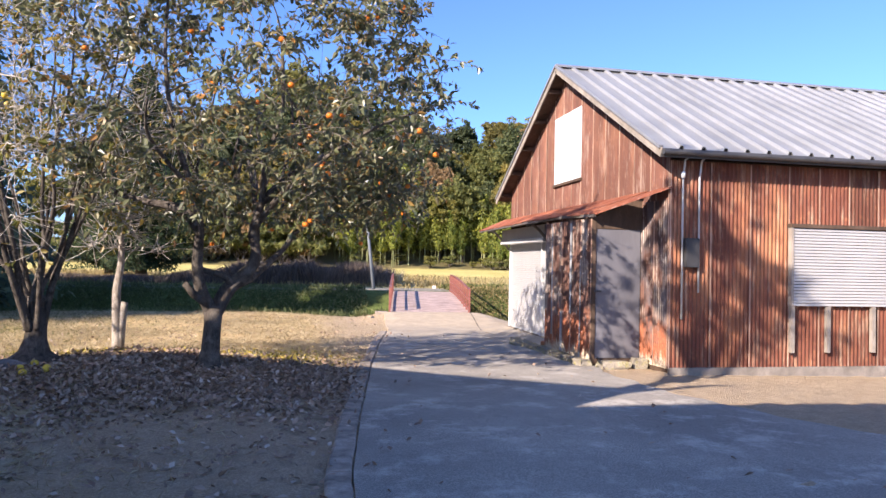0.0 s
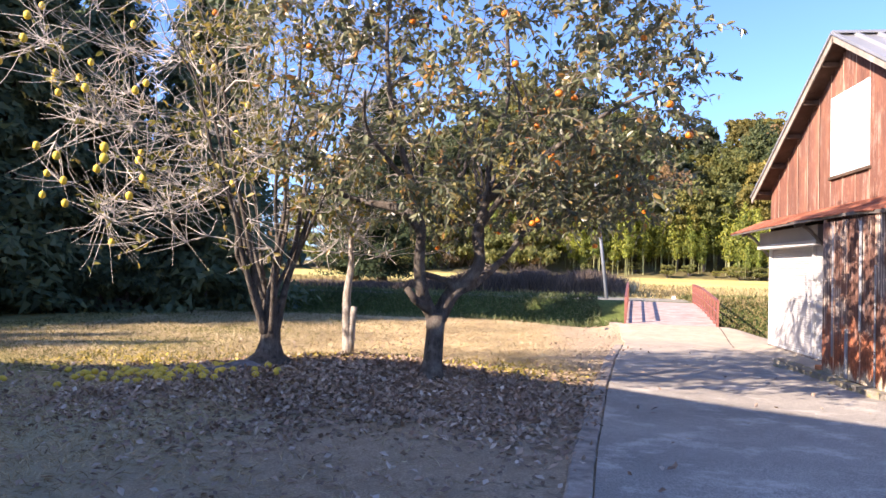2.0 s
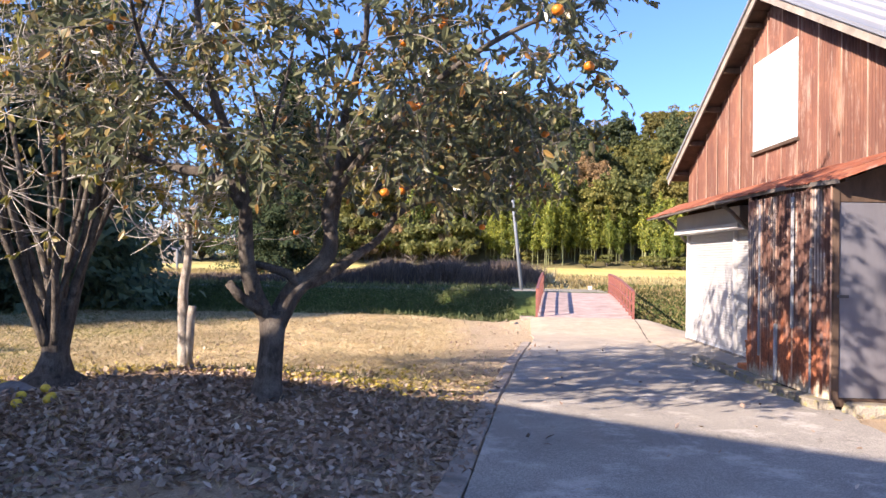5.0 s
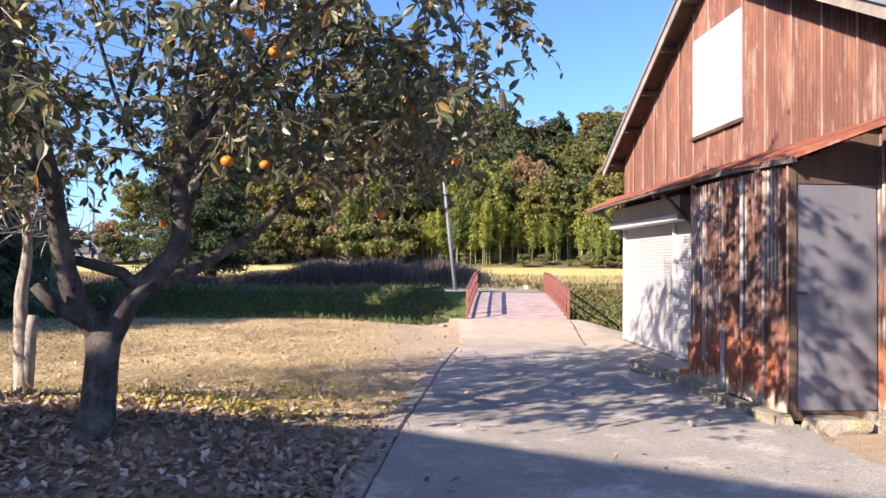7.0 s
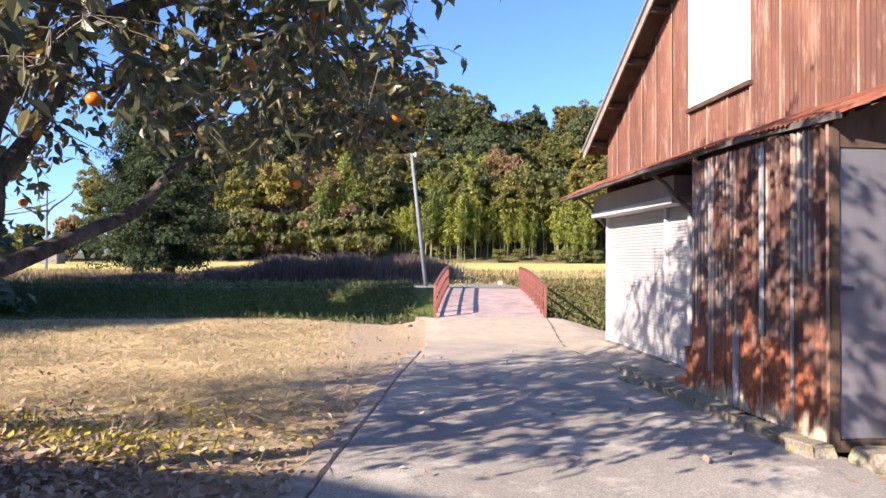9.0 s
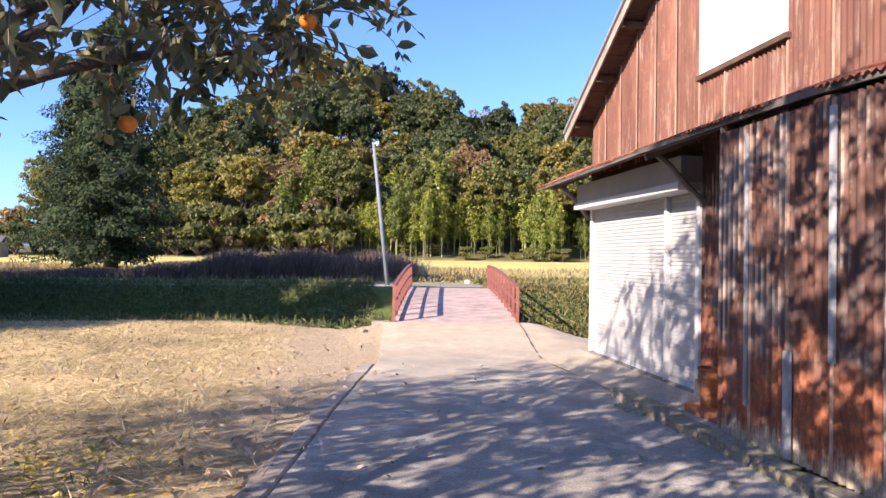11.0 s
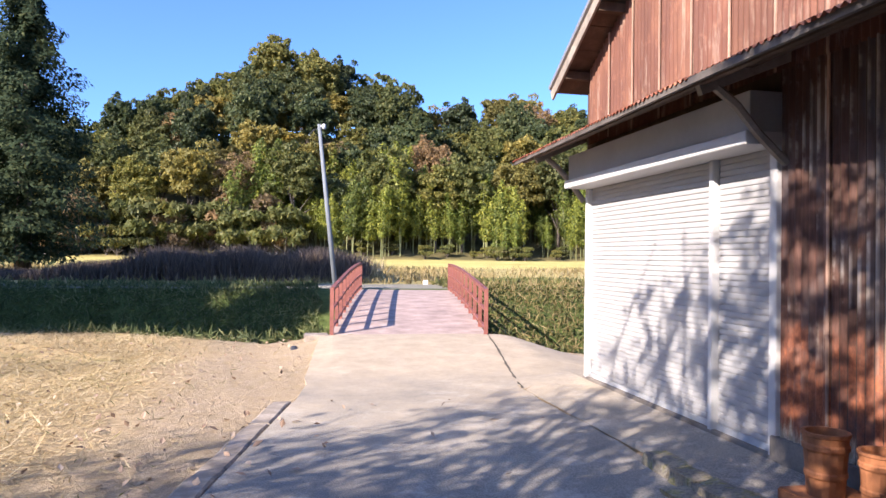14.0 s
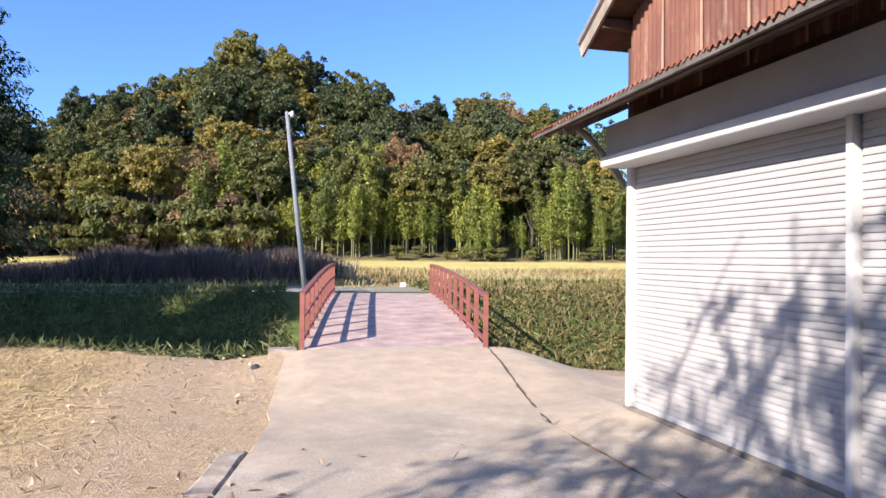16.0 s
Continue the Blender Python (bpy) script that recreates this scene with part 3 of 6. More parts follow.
def roof():
    """Two ribbed slopes with overhang, ridge cap, barge boards and rafters."""
    x0, x1 = GX - 0.37, BX + 0.4
    pitch, rib_w, rib_h = 0.41, 0.10, 0.062
    prof = []
    x = x0
    while x < x1:
        prof += [(x, 0), (x + pitch - rib_w, 0), (x + pitch - rib_w * 0.75, rib_h), (x + pitch - rib_w * 0.25, rib_h)]
        x += pitch
    prof.append((x, 0))
    for name, ye in (("roof", 11.37), ("roof", 21.47)):
        g = Geo()
        n = len(prof)
        for y in (RY, ye):
            zb = roof_z(y)
            for px, h in prof:
                g.v.append((px, y, zb + h + 0.02))
        for y in (RY, ye):
            zb = roof_z(y)
            for px, h in prof:
                g.v.append((px, y, zb + h + 0.008))
        g.f = [(i, i + 1, n + i + 1, n + i) for i in range(n - 1)]
        g.f += [(2 * n + i, 3 * n + i, 3 * n + i + 1, 2 * n + i + 1) for i in range(n - 1)]
        g.f += [(n + i, n + i + 1, 3 * n + i + 1, 3 * n + i) for i in range(n - 1)]
        r = part(name, g, M_ROOF, barn, "silver painted ribbed metal roof slope")
        # boards under the overhang
        for k in range(14):
            u = Geo()
            ya = RY + (ye - RY) * k / 14
            yb = RY + (ye - RY) * (k + 0.97) / 14
            u.add([(x0 + 0.02, ya, roof_z(ya) - 0.012), (x1, ya, roof_z(ya) - 0.012), (x1, yb, roof_z(yb) - 0.012), (x0 + 0.02, yb, roof_z(yb) - 0.012),
                   (x0 + 0.02, ya, roof_z(ya) - 0.03), (x1, ya, roof_z(ya) - 0.03), (x1, yb, roof_z(yb) - 0.03), (x0 + 0.02, yb, roof_z(yb) - 0.03)],
                  ((0, 1, 2, 3), (7, 6, 5, 4), (0, 4, 5, 1), (1, 5, 6, 2), (2, 6, 7, 3), (3, 7, 4, 0)))
            part("soffit_board", u, M_WOOD_OLD, r)
        b = Geo()
        b.bar((x0, RY, roof_z(RY) - 0.06), (x0, ye, roof_z(ye) - 0.06), 0.028, 0.15)
        part("barge_board", b, M_WOOD_GREY, r, "grey weathered barge board")
        c = Geo()
        c.bar((x0 - 0.015, RY, roof_z(RY) + 0.035), (x0 - 0.015, ye, roof_z(ye) + 0.035), 0.07, 0.05)
        part("verge_trim", c, M_ROOF, r)
        for k in range(5):
            p = Geo()
            yy = RY + (ye - RY) * (k + 0.6) / 5
            p.bar((x0 + 0.03, yy, roof_z(yy) - 0.10), (GX + 0.05, yy, roof_z(yy) - 0.10), 0.09, 0.10)
            part("purlin", p, M_WOOD_OLD, r)
    c = Geo()
    c.add([(x, RY + d, RIDGE_Z + 0.085 - abs(d) * 0.5) for x in (x0 - 0.02, x1) for d in (-0.2, 0.0, 0.2)] + [(x, RY + d, RIDGE_Z + 0.065 - abs(d) * 0.5) for x in (x0 - 0.02, x1) for d in (-0.2, 0.0, 0.2)],
          ((0, 3, 4, 1), (1, 4, 5, 2), (6, 7, 10, 9), (7, 8, 11, 10), (0, 6, 9, 3), (2, 5, 11, 8), (0, 1, 7, 6), (1, 2, 8, 7), (3, 9, 10, 4), (4, 10, 11, 5)))
    part("ridge_cap", c, M_ROOF, barn, "silver ridge cap")
    gut = Geo()
    gut.tube([(x0, 11.31, EAVE_Z - 0.045), (x1, 11.31, EAVE_Z - 0.045)], [0.052, 0.052], 10)
    gut.bar((x0, 11.39, EAVE_Z - 0.06), (x1, 11.39, EAVE_Z - 0.06), 0.03, 0.13)
    part("gutter", gut, M_DARK, barn, "dark rain gutter along the eave")


M_DARK = plain("dark_grey_metal", (0.075, 0.075, 0.08), 0.5, 0.3, 0.2)
roof()

# Footing under the side wall and gable
f = Geo()
f.box((GX - 0.03, NY - 0.09, -0.6), (BX, NY - 0.002, FLOOR + 0.13))
part("footing", f, M_FOUND, barn, "old concrete footing", bevel=0.015)
f = Geo()
f.box((GX - 0.07, 15.2, -0.6), (GX - 0.002, SH0 - 0.05, FLOOR + 0.16))
f.box((GX - 0.05, SH0 - 0.05, -0.6), (GX + 0.1, FY + 0.1, FLOOR + 0.0))
part("footing", f, M_FOUND, barn, bevel=0.008)
f = Geo()
ya = np.arange(15.2, 21.7, 0.4)
for yy in ya:
    for xx in np.linspace(6.13, GX - 0.06, 6):
        f.v.append((float(xx), float(yy), (gz(6.1, yy) + 0.024) * (1 - (xx - 6.13) / 0.84) + (FLOOR - 0.03) * (xx - 6.13) / 0.84))
f.f = [(j * 6 + i, j * 6 + i + 1, j * 6 + i + 7, j * 6 + i + 6) for j in range(len(ya) - 1) for i in range(5)]
part("apron_slab", f, M_CONCRETE, barn, "cracked concrete apron before the shutter")


def roller_shutter(parent, x, y0, y1, z0, z1, slat=0.054):
    """Slats that hang in side rails, with a bottom bar."""
    sh = part("shutter", Geo(), M_SHUTTER, parent, "white roller shutter of narrow slats")
    prof = ((0.006, 0.0), (0.006, 0.007), (-0.004, 0.009), (-0.006, 0.025), (-0.003, slat - 0.003), (0.006, slat))
    g = Geo()
    for dx, dz in prof:
        g.v += [(dx, 0, dz), (dx, y1 - y0, dz)]
    g.f = [(2 * i, 2 * i + 2, 2 * i + 3, 2 * i + 1) for i in range(len(prof) - 1)]
    me = g.mesh("slat", M_SHUTTER)
    n = math.ceil((z1 - z0) / slat)
    for k in range(n):
        share("slat", me, sh, Matrix.Translation((x, y0, z0 + k * slat)))
    b = Geo()
    b.box((x - 0.02, y0, z0 - 0.055), (x + 0.02, y1, z0))
    part("bottom_bar", b, M_STEEL, sh, "grey metal bottom bar", bevel=0.004)
    return sh


ZB = FLOOR + 0.05
roller_shutter(barn, GX + 0.02, SH0, 18.15, ZB, SH_Z + 0.1)
roller_shutter(barn, GX + 0.02, 18.24, SH1, ZB, SH_Z + 0.1)
for y0, y1 in ((SH0 - 0.09, SH0), (18.165, 18.225), (SH1, SH1 + 0.08)):
    g = Geo()
    g.box((GX - 0.045, y0, FLOOR - 0.01), (GX + 0.06, y1, SH_Z + 0.3))
    part("shutter_rail", g, M_WHITE, barn, "white shutter guide rail", bevel=0.005)
g = Geo()
g.box((6.69, SH0 - 0.12, SH_Z + 0.10), (GX + 0.01, FY + 0.06, SH_Z + 0.20))
part("shutter_header", g, M_WHITE, barn, "white sheet-metal shutter housing", bevel=0.006)
g = Geo()
g.box((6.74, SH0 - 0.10, SH_Z + 0.205), (GX + 0.01, FY + 0.04, SH_Z + 0.52))
part("shutter_housing", g, M_HOUSING_SHADED, barn, "sheet-metal housing above the shutter, greyed for shade under the canopy", bevel=0.004)

# Side window with half-lowered shutter
g = Geo()
sw = part("side_window", Geo(), M_SHUTTER, barn, "white roller shutter in the side window")
n = int((SW_Z1 - SW_Z0) / 0.055)
sg = Geo()
for dy, dz in ((0.010, 0.003), (-0.008, 0.007), (-0.008, 0.047), (0.010, 0.052)):
    sg.v += [(0, dy, dz), (SW1 - SW0 - 0.06, dy, dz)]
sg.f = [(2 * i, 2 * i + 1, 2 * i + 3, 2 * i + 2) for i in range(3)]
slat_me = sg.mesh("slat", M_SHUTTER)
for k in range(n):
    share("slat", slat_me, sw, Matrix.Translation((SW0 + 0.03, NY - 0.10, SW_Z0 + k * 0.055)))
g.box((SW0 - 0.02, NY - 0.14, SW_Z1), (SW1 + 0.02, NY - 0.01, SW_Z1 + 0.07))
part("lintel", g, M_WOOD_OLD, sw, "brown wooden lintel", bevel=0.004)
for xx in (SW0 - 0.015, SW1 - 0.035):
    g = Geo()
    g.box((xx, NY - 0.13, SW_Z0), (xx + 0.05, NY - 0.03, SW_Z1))
    part("jamb", g, M_WOOD_GREY, sw, bevel=0.003)
for xx in (SW0, SW0 + 0.72, SW0 + 1.65, SW1 - 0.07):
    g = Geo()
    g.box((xx, NY - 0.115, 0.32), (xx + 0.075, NY - 0.04, SW_Z0))
    part("support_post", g, M_WOOD_GREY, sw, "grey wooden support post", bevel=0.004)

# Projecting closet with the grey door, under the canopy
BX0, BY0, BY1 = 6.06, 12.72, 15.16
closet = part("closet", Geo(), M_RUST_BOX, barn, "projecting closet clad in dark rusted iron")
cg = Geo()
cg.box((BX0 + 0.03, BY0 + 0.03, FLOOR + 0.05), (GX, BY1 - 0.03, 2.6))
part("closet_frame", cg, M_WOOD_OLD, closet)
clad(closet, "sheet", BX0, "y", BY0, BY1, FLOOR + 0.10, lambda y: 2.66, M_RUST_BOX, 0.48, seed=21)
clad(closet, "sheet", BY1, "x", BX0, GX, FLOOR + 0.10, lambda x: 2.75, M_RUST_BOX, 0.48, out=1, seed=22)
M_STRIP = plain("flaking_pale_blue_grey_paint", (0.34, 0.345, 0.36), 0.75, 0.0, 0.55, 7.0, (1, 1, 0.25), 0.2)
for yy, z0, z1, wd in ((14.72, 0.34, 2.58, 0.038), (13.69, 0.84, 2.60, 0.06), (14.17, 0.06, 0.86, 0.09), (13.20, 0.05, 1.9, 0.028)):
    g = Geo()
    g.box((BX0 - 0.050, yy - wd / 2, z0), (BX0 - 0.030, yy + wd / 2, z1))
    part("cover_strip", g, M_STRIP, closet, "pale flaking strip over a sheet lap", bevel=0.003)
g = Geo()
g.box((BX0 - 0.025, BY0 - 0.035, FLOOR + 0.06), (BX0 + 0.05, BY0 + 0.03, 2.62))
part("corner_post", g, M_WOOD_OLD, closet, bevel=0.006)
g = Geo()
g.box((BX0 + 0.06, BY0 - 0.01, FLOOR + 0.16), (GX - 0.04, BY0 + 0.03, 2.45))
door = part("door", g, M_GREY_DOOR, closet, "smooth grey painted door", bevel=0.006)
g = Geo()
g.box((BX0 + 0.02, BY0 - 0.045, 1.30), (BX0 + 0.16, BY0 - 0.012, 1.335))
part("latch", g, M_DARK, door, "small dark latch", bevel=0.004)
g = Geo()
g.box((BX0 + 0.05, BY0 - 0.04, FLOOR + 0.06), (GX - 0.12, BY0 + 0.03, FLOOR + 0.155))
part("sill", g, M_WOOD_OLD, closet, bevel=0.006)
# Dark panel closes the gap above the door, in place of its shade.
g = Geo()
g.add([(x, y, z) for y in (BY0 - 0.02, BY0 + 0.03) for x, z in ((BX0, 2.455), (GX, 2.455), (GX, 3.06), (BX0, 2.66))], ((0, 1, 2, 3), (7, 6, 5, 4), (0, 4, 5, 1), (1, 5, 6, 2), (2, 6, 7, 3), (3, 7, 4, 0)))
part("gable_board", g, M_WOOD_OLD, closet, "dark infill in place of the shaded void above the door")

# Canopy of rusted sheets on brackets
C_IN = 3.14
CY0, CY1 = 12.50, 21.75
canopy = part("canopy", Geo(), M_CANOPY, barn, "sloping canopy of rusted corrugated sheets")


def canopy_edge(y):
    """Outer edge of the canopy: across and height."""
    return float(np.interp(y, (12, 15, 17.2, 21.7), (6.0, 6.05, 6.15, 6.24))), float(np.interp(y, (11.6, 12.1, 14, 17, 21.7), (2.66, 2.68, 2.76, 2.80, 2.79)))


def canopy_z(x, y):
    cx, cz = canopy_edge(y)
    return cz + (C_IN - cz) * (x - cx) / (GX - cx)


n_sheets = 14
for i in range(n_sheets):
    ya = CY0 + (CY1 - CY0) * i / n_sheets
    yb = CY0 + (CY1 - CY0) * (i + 1) / n_sheets + 0.02
    g = Geo()
    cols = int((yb - ya) / 0.076 * 6)
    ragged = random.Random(i)
    out = -0.04 + ragged.uniform(-0.025, 0.02)
    for k in range(cols + 1):
        y = ya + (yb - ya) * k / cols
        wv = 0.014 * math.cos(2 * math.pi * y / 0.076) + 0.004 * (i % 2)
        nibble = ragged.uniform(0, 0.012)
        for x in (canopy_edge(y)[0] + out + nibble, GX - 0.03):
            yy = y - (0.92 * (1 - i / 4) * (x - 6.0) if i < 4 else 0)
            g.v.append((x, yy, canopy_z(x, yy) + wv + 0.015))
    g.f = [(2 * k, 2 * k + 1, 2 * k + 3, 2 * k + 2) for k in range(cols)]
    ob = part("sheet", g, M_CANOPY, canopy, smooth=True)
for off in (0.11, 0.5):
    g = Geo()
    pts = [(canopy_edge(y)[0] + off, y, canopy_z(canopy_edge(y)[0] + off, y) - 0.042) for y in (CY0 + 0.05, 14, 17, CY1 - 0.05)]
    for p, q in zip(pts, pts[1:]):
        g.bar(p, q, 0.05, 0.05)
    part("batten", g, M_WOOD_OLD, canopy, "weathered edge batten")
g = Geo()
pts = [(canopy_edge(y)[0] - 0.01, y, canopy_edge(y)[1] - 0.018) for y in (CY0 + 0.02, 14, 17, 19.4, CY1 - 0.02)]
for p, q in zip(pts, pts[1:]):
    g.bar(p, q, 0.03, 0.055)
part("edge_strip", g, M_DARK_WOOD, canopy, "dark weathered strip along the canopy's edge")
for yy in (17.2, 21.15):
    cx = canopy_edge(yy)[0]
    g = Geo()
    g.bar((cx + 0.1, yy, canopy_z(cx + 0.1, yy) - 0.10), (GX, yy, canopy_z(GX, yy) - 0.09), 0.06, 0.08)
    g.tube([(cx + 0.24, yy, canopy_z(cx + 0.24, yy) - 0.12), (cx + 0.42, yy, 2.64), (cx + 0.60, yy, 2.44), (GX - 0.03, yy, 2.22)], [0.036] * 4, 6)
    part("bracket", g, M_WOOD_GREY, canopy, "curved wooden canopy bracket")

# Pipes and meter box at the corner of the side wall
for xx, zz in ((7.22, 0.9), (7.53, 1.35)):
    g = Geo()
    g.tube([(xx, NY - 0.06, zz), (xx, NY - 0.06, 3.3), (xx, NY - 0.12, 3.6), (xx, NY - 0.3, 3.66)], [0.018] * 4, 8)
    part("downpipe", g, M_STEEL, barn, "thin grey pipe on the wall", smooth=True)
g = Geo()
g.box((7.25, NY - 0.15, 1.78), (7.50, NY - 0.03, 2.28))
meter = tagged(part("meter_box", g, M_GREY_PLASTIC, bevel=0.01), "grey plastic meter box on the rusted wall", "meter box")
g = Geo()
g.lathe(((0.0, 0.0), (0.035, 0.005), (0.04, 0.08), (0.03, 0.11), (0.0, 0.115)), (7.2, NY - 0.1, 3.3), 10)
part("insulator", g, M_WHITE, barn, "white ceramic insulator", smooth=True)


def boulder(name, at, size, seed, label, group="", mat=None, power=0.42):
    r = random.Random(seed)
    bm = bmesh.new()
    bmesh.ops.create_icosphere(bm, subdivisions=2, radius=1)
    for v in bm.verts:
        q = v.co.copy()
        k = 1 + 0.28 * noise.noise(q * 1.3 + Vector((seed * 3.1, 0, 0))) + 0.12 * noise.noise(q * 3.4)
        v.co = Vector((math.copysign(abs(q.x) ** power, q.x) * size[0], math.copysign(abs(q.y) ** power, q.y) * size[1], math.copysign(abs(q.z) ** power, q.z) * size[2])) * k
    me = bpy.data.meshes.new(name)
    bm.to_mesh(me)
    bm.free()
    me.materials.append(mat or M_STONE)
    ob = new(name, me)
    ob.matrix_basis = pose(*at, 0, 0, r.uniform(-8, 8))
    return tagged(ob, label, "stone", group)


rs = random.Random(7)
y = 12.6
k = 0
while y < 17.2:
    ln = rs.uniform(0.30, 0.52)
    xx = float(np.interp(y, (12.6, 15.2, 17.2), (5.93, 5.96, 6.08))) + rs.uniform(-0.02, 0.02)
    boulder("footing_stone", (xx, y + ln / 2, gz(xx, y) + 0.035), (0.115, ln * 0.47, rs.uniform(0.075, 0.10)), k, "rough mossy stone under the rusted closet wall", "footing stones", power=0.22)
    y += ln
    k += 1
boulder("step_stone", (6.35, 12.42, gz(6.35, 12.4) + 0.05), (0.30, 0.17, 0.09), 40, "flat grey step stone before the grey door", "step stones")
boulder("step_stone", (6.86, 12.45, gz(6.8, 12.4) + 0.06), (0.15, 0.13, 0.12), 41, "rough block beside the step stone", "step stones")
boulder("cover_slab", (6.02, 16.55, gz(6.0, 16.5) + 0.02), (0.30, 0.28, 0.055), 42, "stone slab over a gutter hole", "step stones")


# ---- the bridge ----
B0, B1 = Vector((5.30, 25.08, 0.0)), Vector((6.62, 34.6, 0.0))
B_LEN = (B1 - B0).length
B_DIR = (B1 - B0).normalized()
B_SIDE = Vector((B_DIR.y, -B_DIR.x, 0))
B_HALF = 1.40


def deck_z(s):
    """Deck height at s of the bridge's length."""
    return 0.04 + 0.36 * math.sin(min(1, s * 1.02) * math.pi / 2)


def on_deck(s, side, up=0.0):
    p = B0 + B_DIR * (s * B_LEN) + B_SIDE * (side * B_HALF)
    return Vector((p.x, p.y, deck_z(s) + up))


bridge = thing("footbridge", "red-brown steel footbridge with low railings over the ditch", "bridge", (B0.x, B0.y, 0.0))
M_DECK = plain("worn_steel_deck", (0.46, 0.345, 0.30), 0.75, 0.1, 0.35, 2.5, None, 0.4)
g = Geo()
N = 40
for i in range(N + 1):
    for sd in (-1.02, 1.02):
        p = on_deck(i / N, sd)
        g.v += [tuple(p), (p.x, p.y, p.z - 0.10)]
g.f = [q for i in range(N) for q in ((4 * i, 4 * i + 2, 4 * i + 6, 4 * i + 4), (4 * i + 1, 4 * i + 5, 4 * i + 7, 4 * i + 3), (4 * i, 4 * i + 4, 4 * i + 5, 4 * i + 1), (4 * i + 2, 4 * i + 3, 4 * i + 7, 4 * i + 6))]
g.f += [(0, 1, 3, 2), (4 * N, 4 * N + 2, 4 * N + 3, 4 * N + 1)]
part("deck", g, M_DECK, bridge, "worn pinkish steel deck plates")
for sd in (-1, 1):
    g = Geo()
    pts = [on_deck(i / N, sd * 0.97, -0.25) for i in range(N + 1)]
    for a, b in zip(pts, pts[1:]):
        g.bar(a, b, 0.12, 0.30)
    part("girder", g, M_BRIDGE, bridge)
    rail = part("railing", Geo(), M_BRIDGE, bridge, "red-brown steel railing")
    for up, w_, h_ in ((0.82, 0.075, 0.06), (0.46, 0.05, 0.045), (0.12, 0.05, 0.05)):
        g = Geo()
        for i in range(N):
            g.bar(on_deck(i / N, sd, up), on_deck((i + 1.02) / N, sd, up), w_, h_)
        part("rail_bar", g, M_BRIDGE, rail)
    pg = Geo()
    pg.box((-0.035, -0.035, -0.05), (0.035, 0.035, 0.84))
    pme = pg.mesh("post", M_BRIDGE)
    for k in range(11):
        share("post", pme, rail, Matrix.Translation(on_deck(k / 10, sd)) @ pose(0, 0, 0, 0, 0, math.degrees(math.atan2(-B_DIR.x, B_DIR.y))))

# Leaning lamp post beyond the ditch
pole = thing("utility_pole", "leaning grey pole with a small lamp beside the track", "pole", (4.60, 37.6, gz(4.6, 37.6)))
g = Geo()
g.tube([(4.60, 37.6, gz(4.6, 37.6) - 0.3), (4.25, 37.75, 3.2), (3.93, 37.9, 6.15)], [0.09, 0.08, 0.062], 10)
part("shaft", g, M_POLE, pole, smooth=True)
g = Geo()
g.bar((3.93, 37.9, 6.05), (4.08, 37.8, 6.12), 0.04, 0.04)
g.lathe(((0.0, 0.0), (0.06, 0.02), (0.075, 0.10), (0.05, 0.2), (0.0, 0.22)), (4.1, 37.78, 5.95), 10)
part("lamp", g, M_WHITE, pole, "small white lamp head", smooth=True)
g = Geo()
g.tube([(3.95, 37.9, 6.0), (3.75, 37.9, 5.95), (3.62, 37.9, 5.8)], [0.015] * 3, 5)
part("wire_hook", g, M_DARK, pole)


# ---- kerb and small things by the path ----
M_KERB = plain("old_concrete_kerb", (0.36, 0.305, 0.25), 0.95, 0, 0.55, 5.0, None, 0.8)
kerb = tagged(part("kerb", Geo(), M_KERB), "low worn concrete kerb along the path", "kerb", kind="structure")
ky = -5.0
rk = random.Random(2)
while ky < 20.3:
    ln = min(rk.uniform(1.4, 2.2), 20.5 - ky)
    g = Geo()
    m = 6
    up = rk.uniform(0.03, 0.042)
    for i in range(m + 1):
        y = ky + (ln - 0.015) * i / m
        xk = float(np.interp(y, KERB_Y, KERB_X)) - 0.022
        j = rk.uniform(-0.012, 0.012)
        zz = gz(xk, y)
        g.v += [(xk - 0.22 + j, y, zz - 0.1), (xk - 0.205 + j, y, zz + up - 0.012), (xk - 0.185 + j, y, zz + up), (xk - 0.02 + j, y, zz + up), (xk - 0.004 + j, y, zz + up - 0.015), (xk + j, y, zz - 0.1)]
    g.f = [(6 * i + c, 6 * i + c + 1, 6 * i + 7 + c, 6 * i + 6 + c) for i in range(m) for c in range(5)]
    g.f += [(0, 5, 4, 3, 2, 1), tuple(6 * m + c for c in range(6))]
    part("kerb_stone", g, M_KERB, kerb)
    ky += ln


def flower_pot(x, y, z, r, h, seed):
    """A ribbed terracotta pot with a rolled rim."""
    g = Geo()
    prof = [(0.0, 0.0), (r * 0.78, 0.0), (r * 0.80, h * 0.06), (r * 0.84, h * 0.28), (r * 0.90, h * 0.31), (r * 0.90, h * 0.37), (r * 0.86, h * 0.40), (r * 0.92, h * 0.70), (r * 1.0, h * 0.74), (r * 1.0, h * 0.80),
            (r * 0.94, h * 0.83), (r * 0.97, h * 0.93), (r * 1.04, h * 0.95), (r * 1.04, h), (r * 0.88, h), (r * 0.82, h * 0.7), (0.0, h * 0.68)]
    g.lathe(prof, (x, y, z), 18)
    return tagged(part("flower_pot", g, M_TERRA, smooth=False), "orange terracotta pot with ribbed bands by the shutter", "flower pot", "terracotta pots")


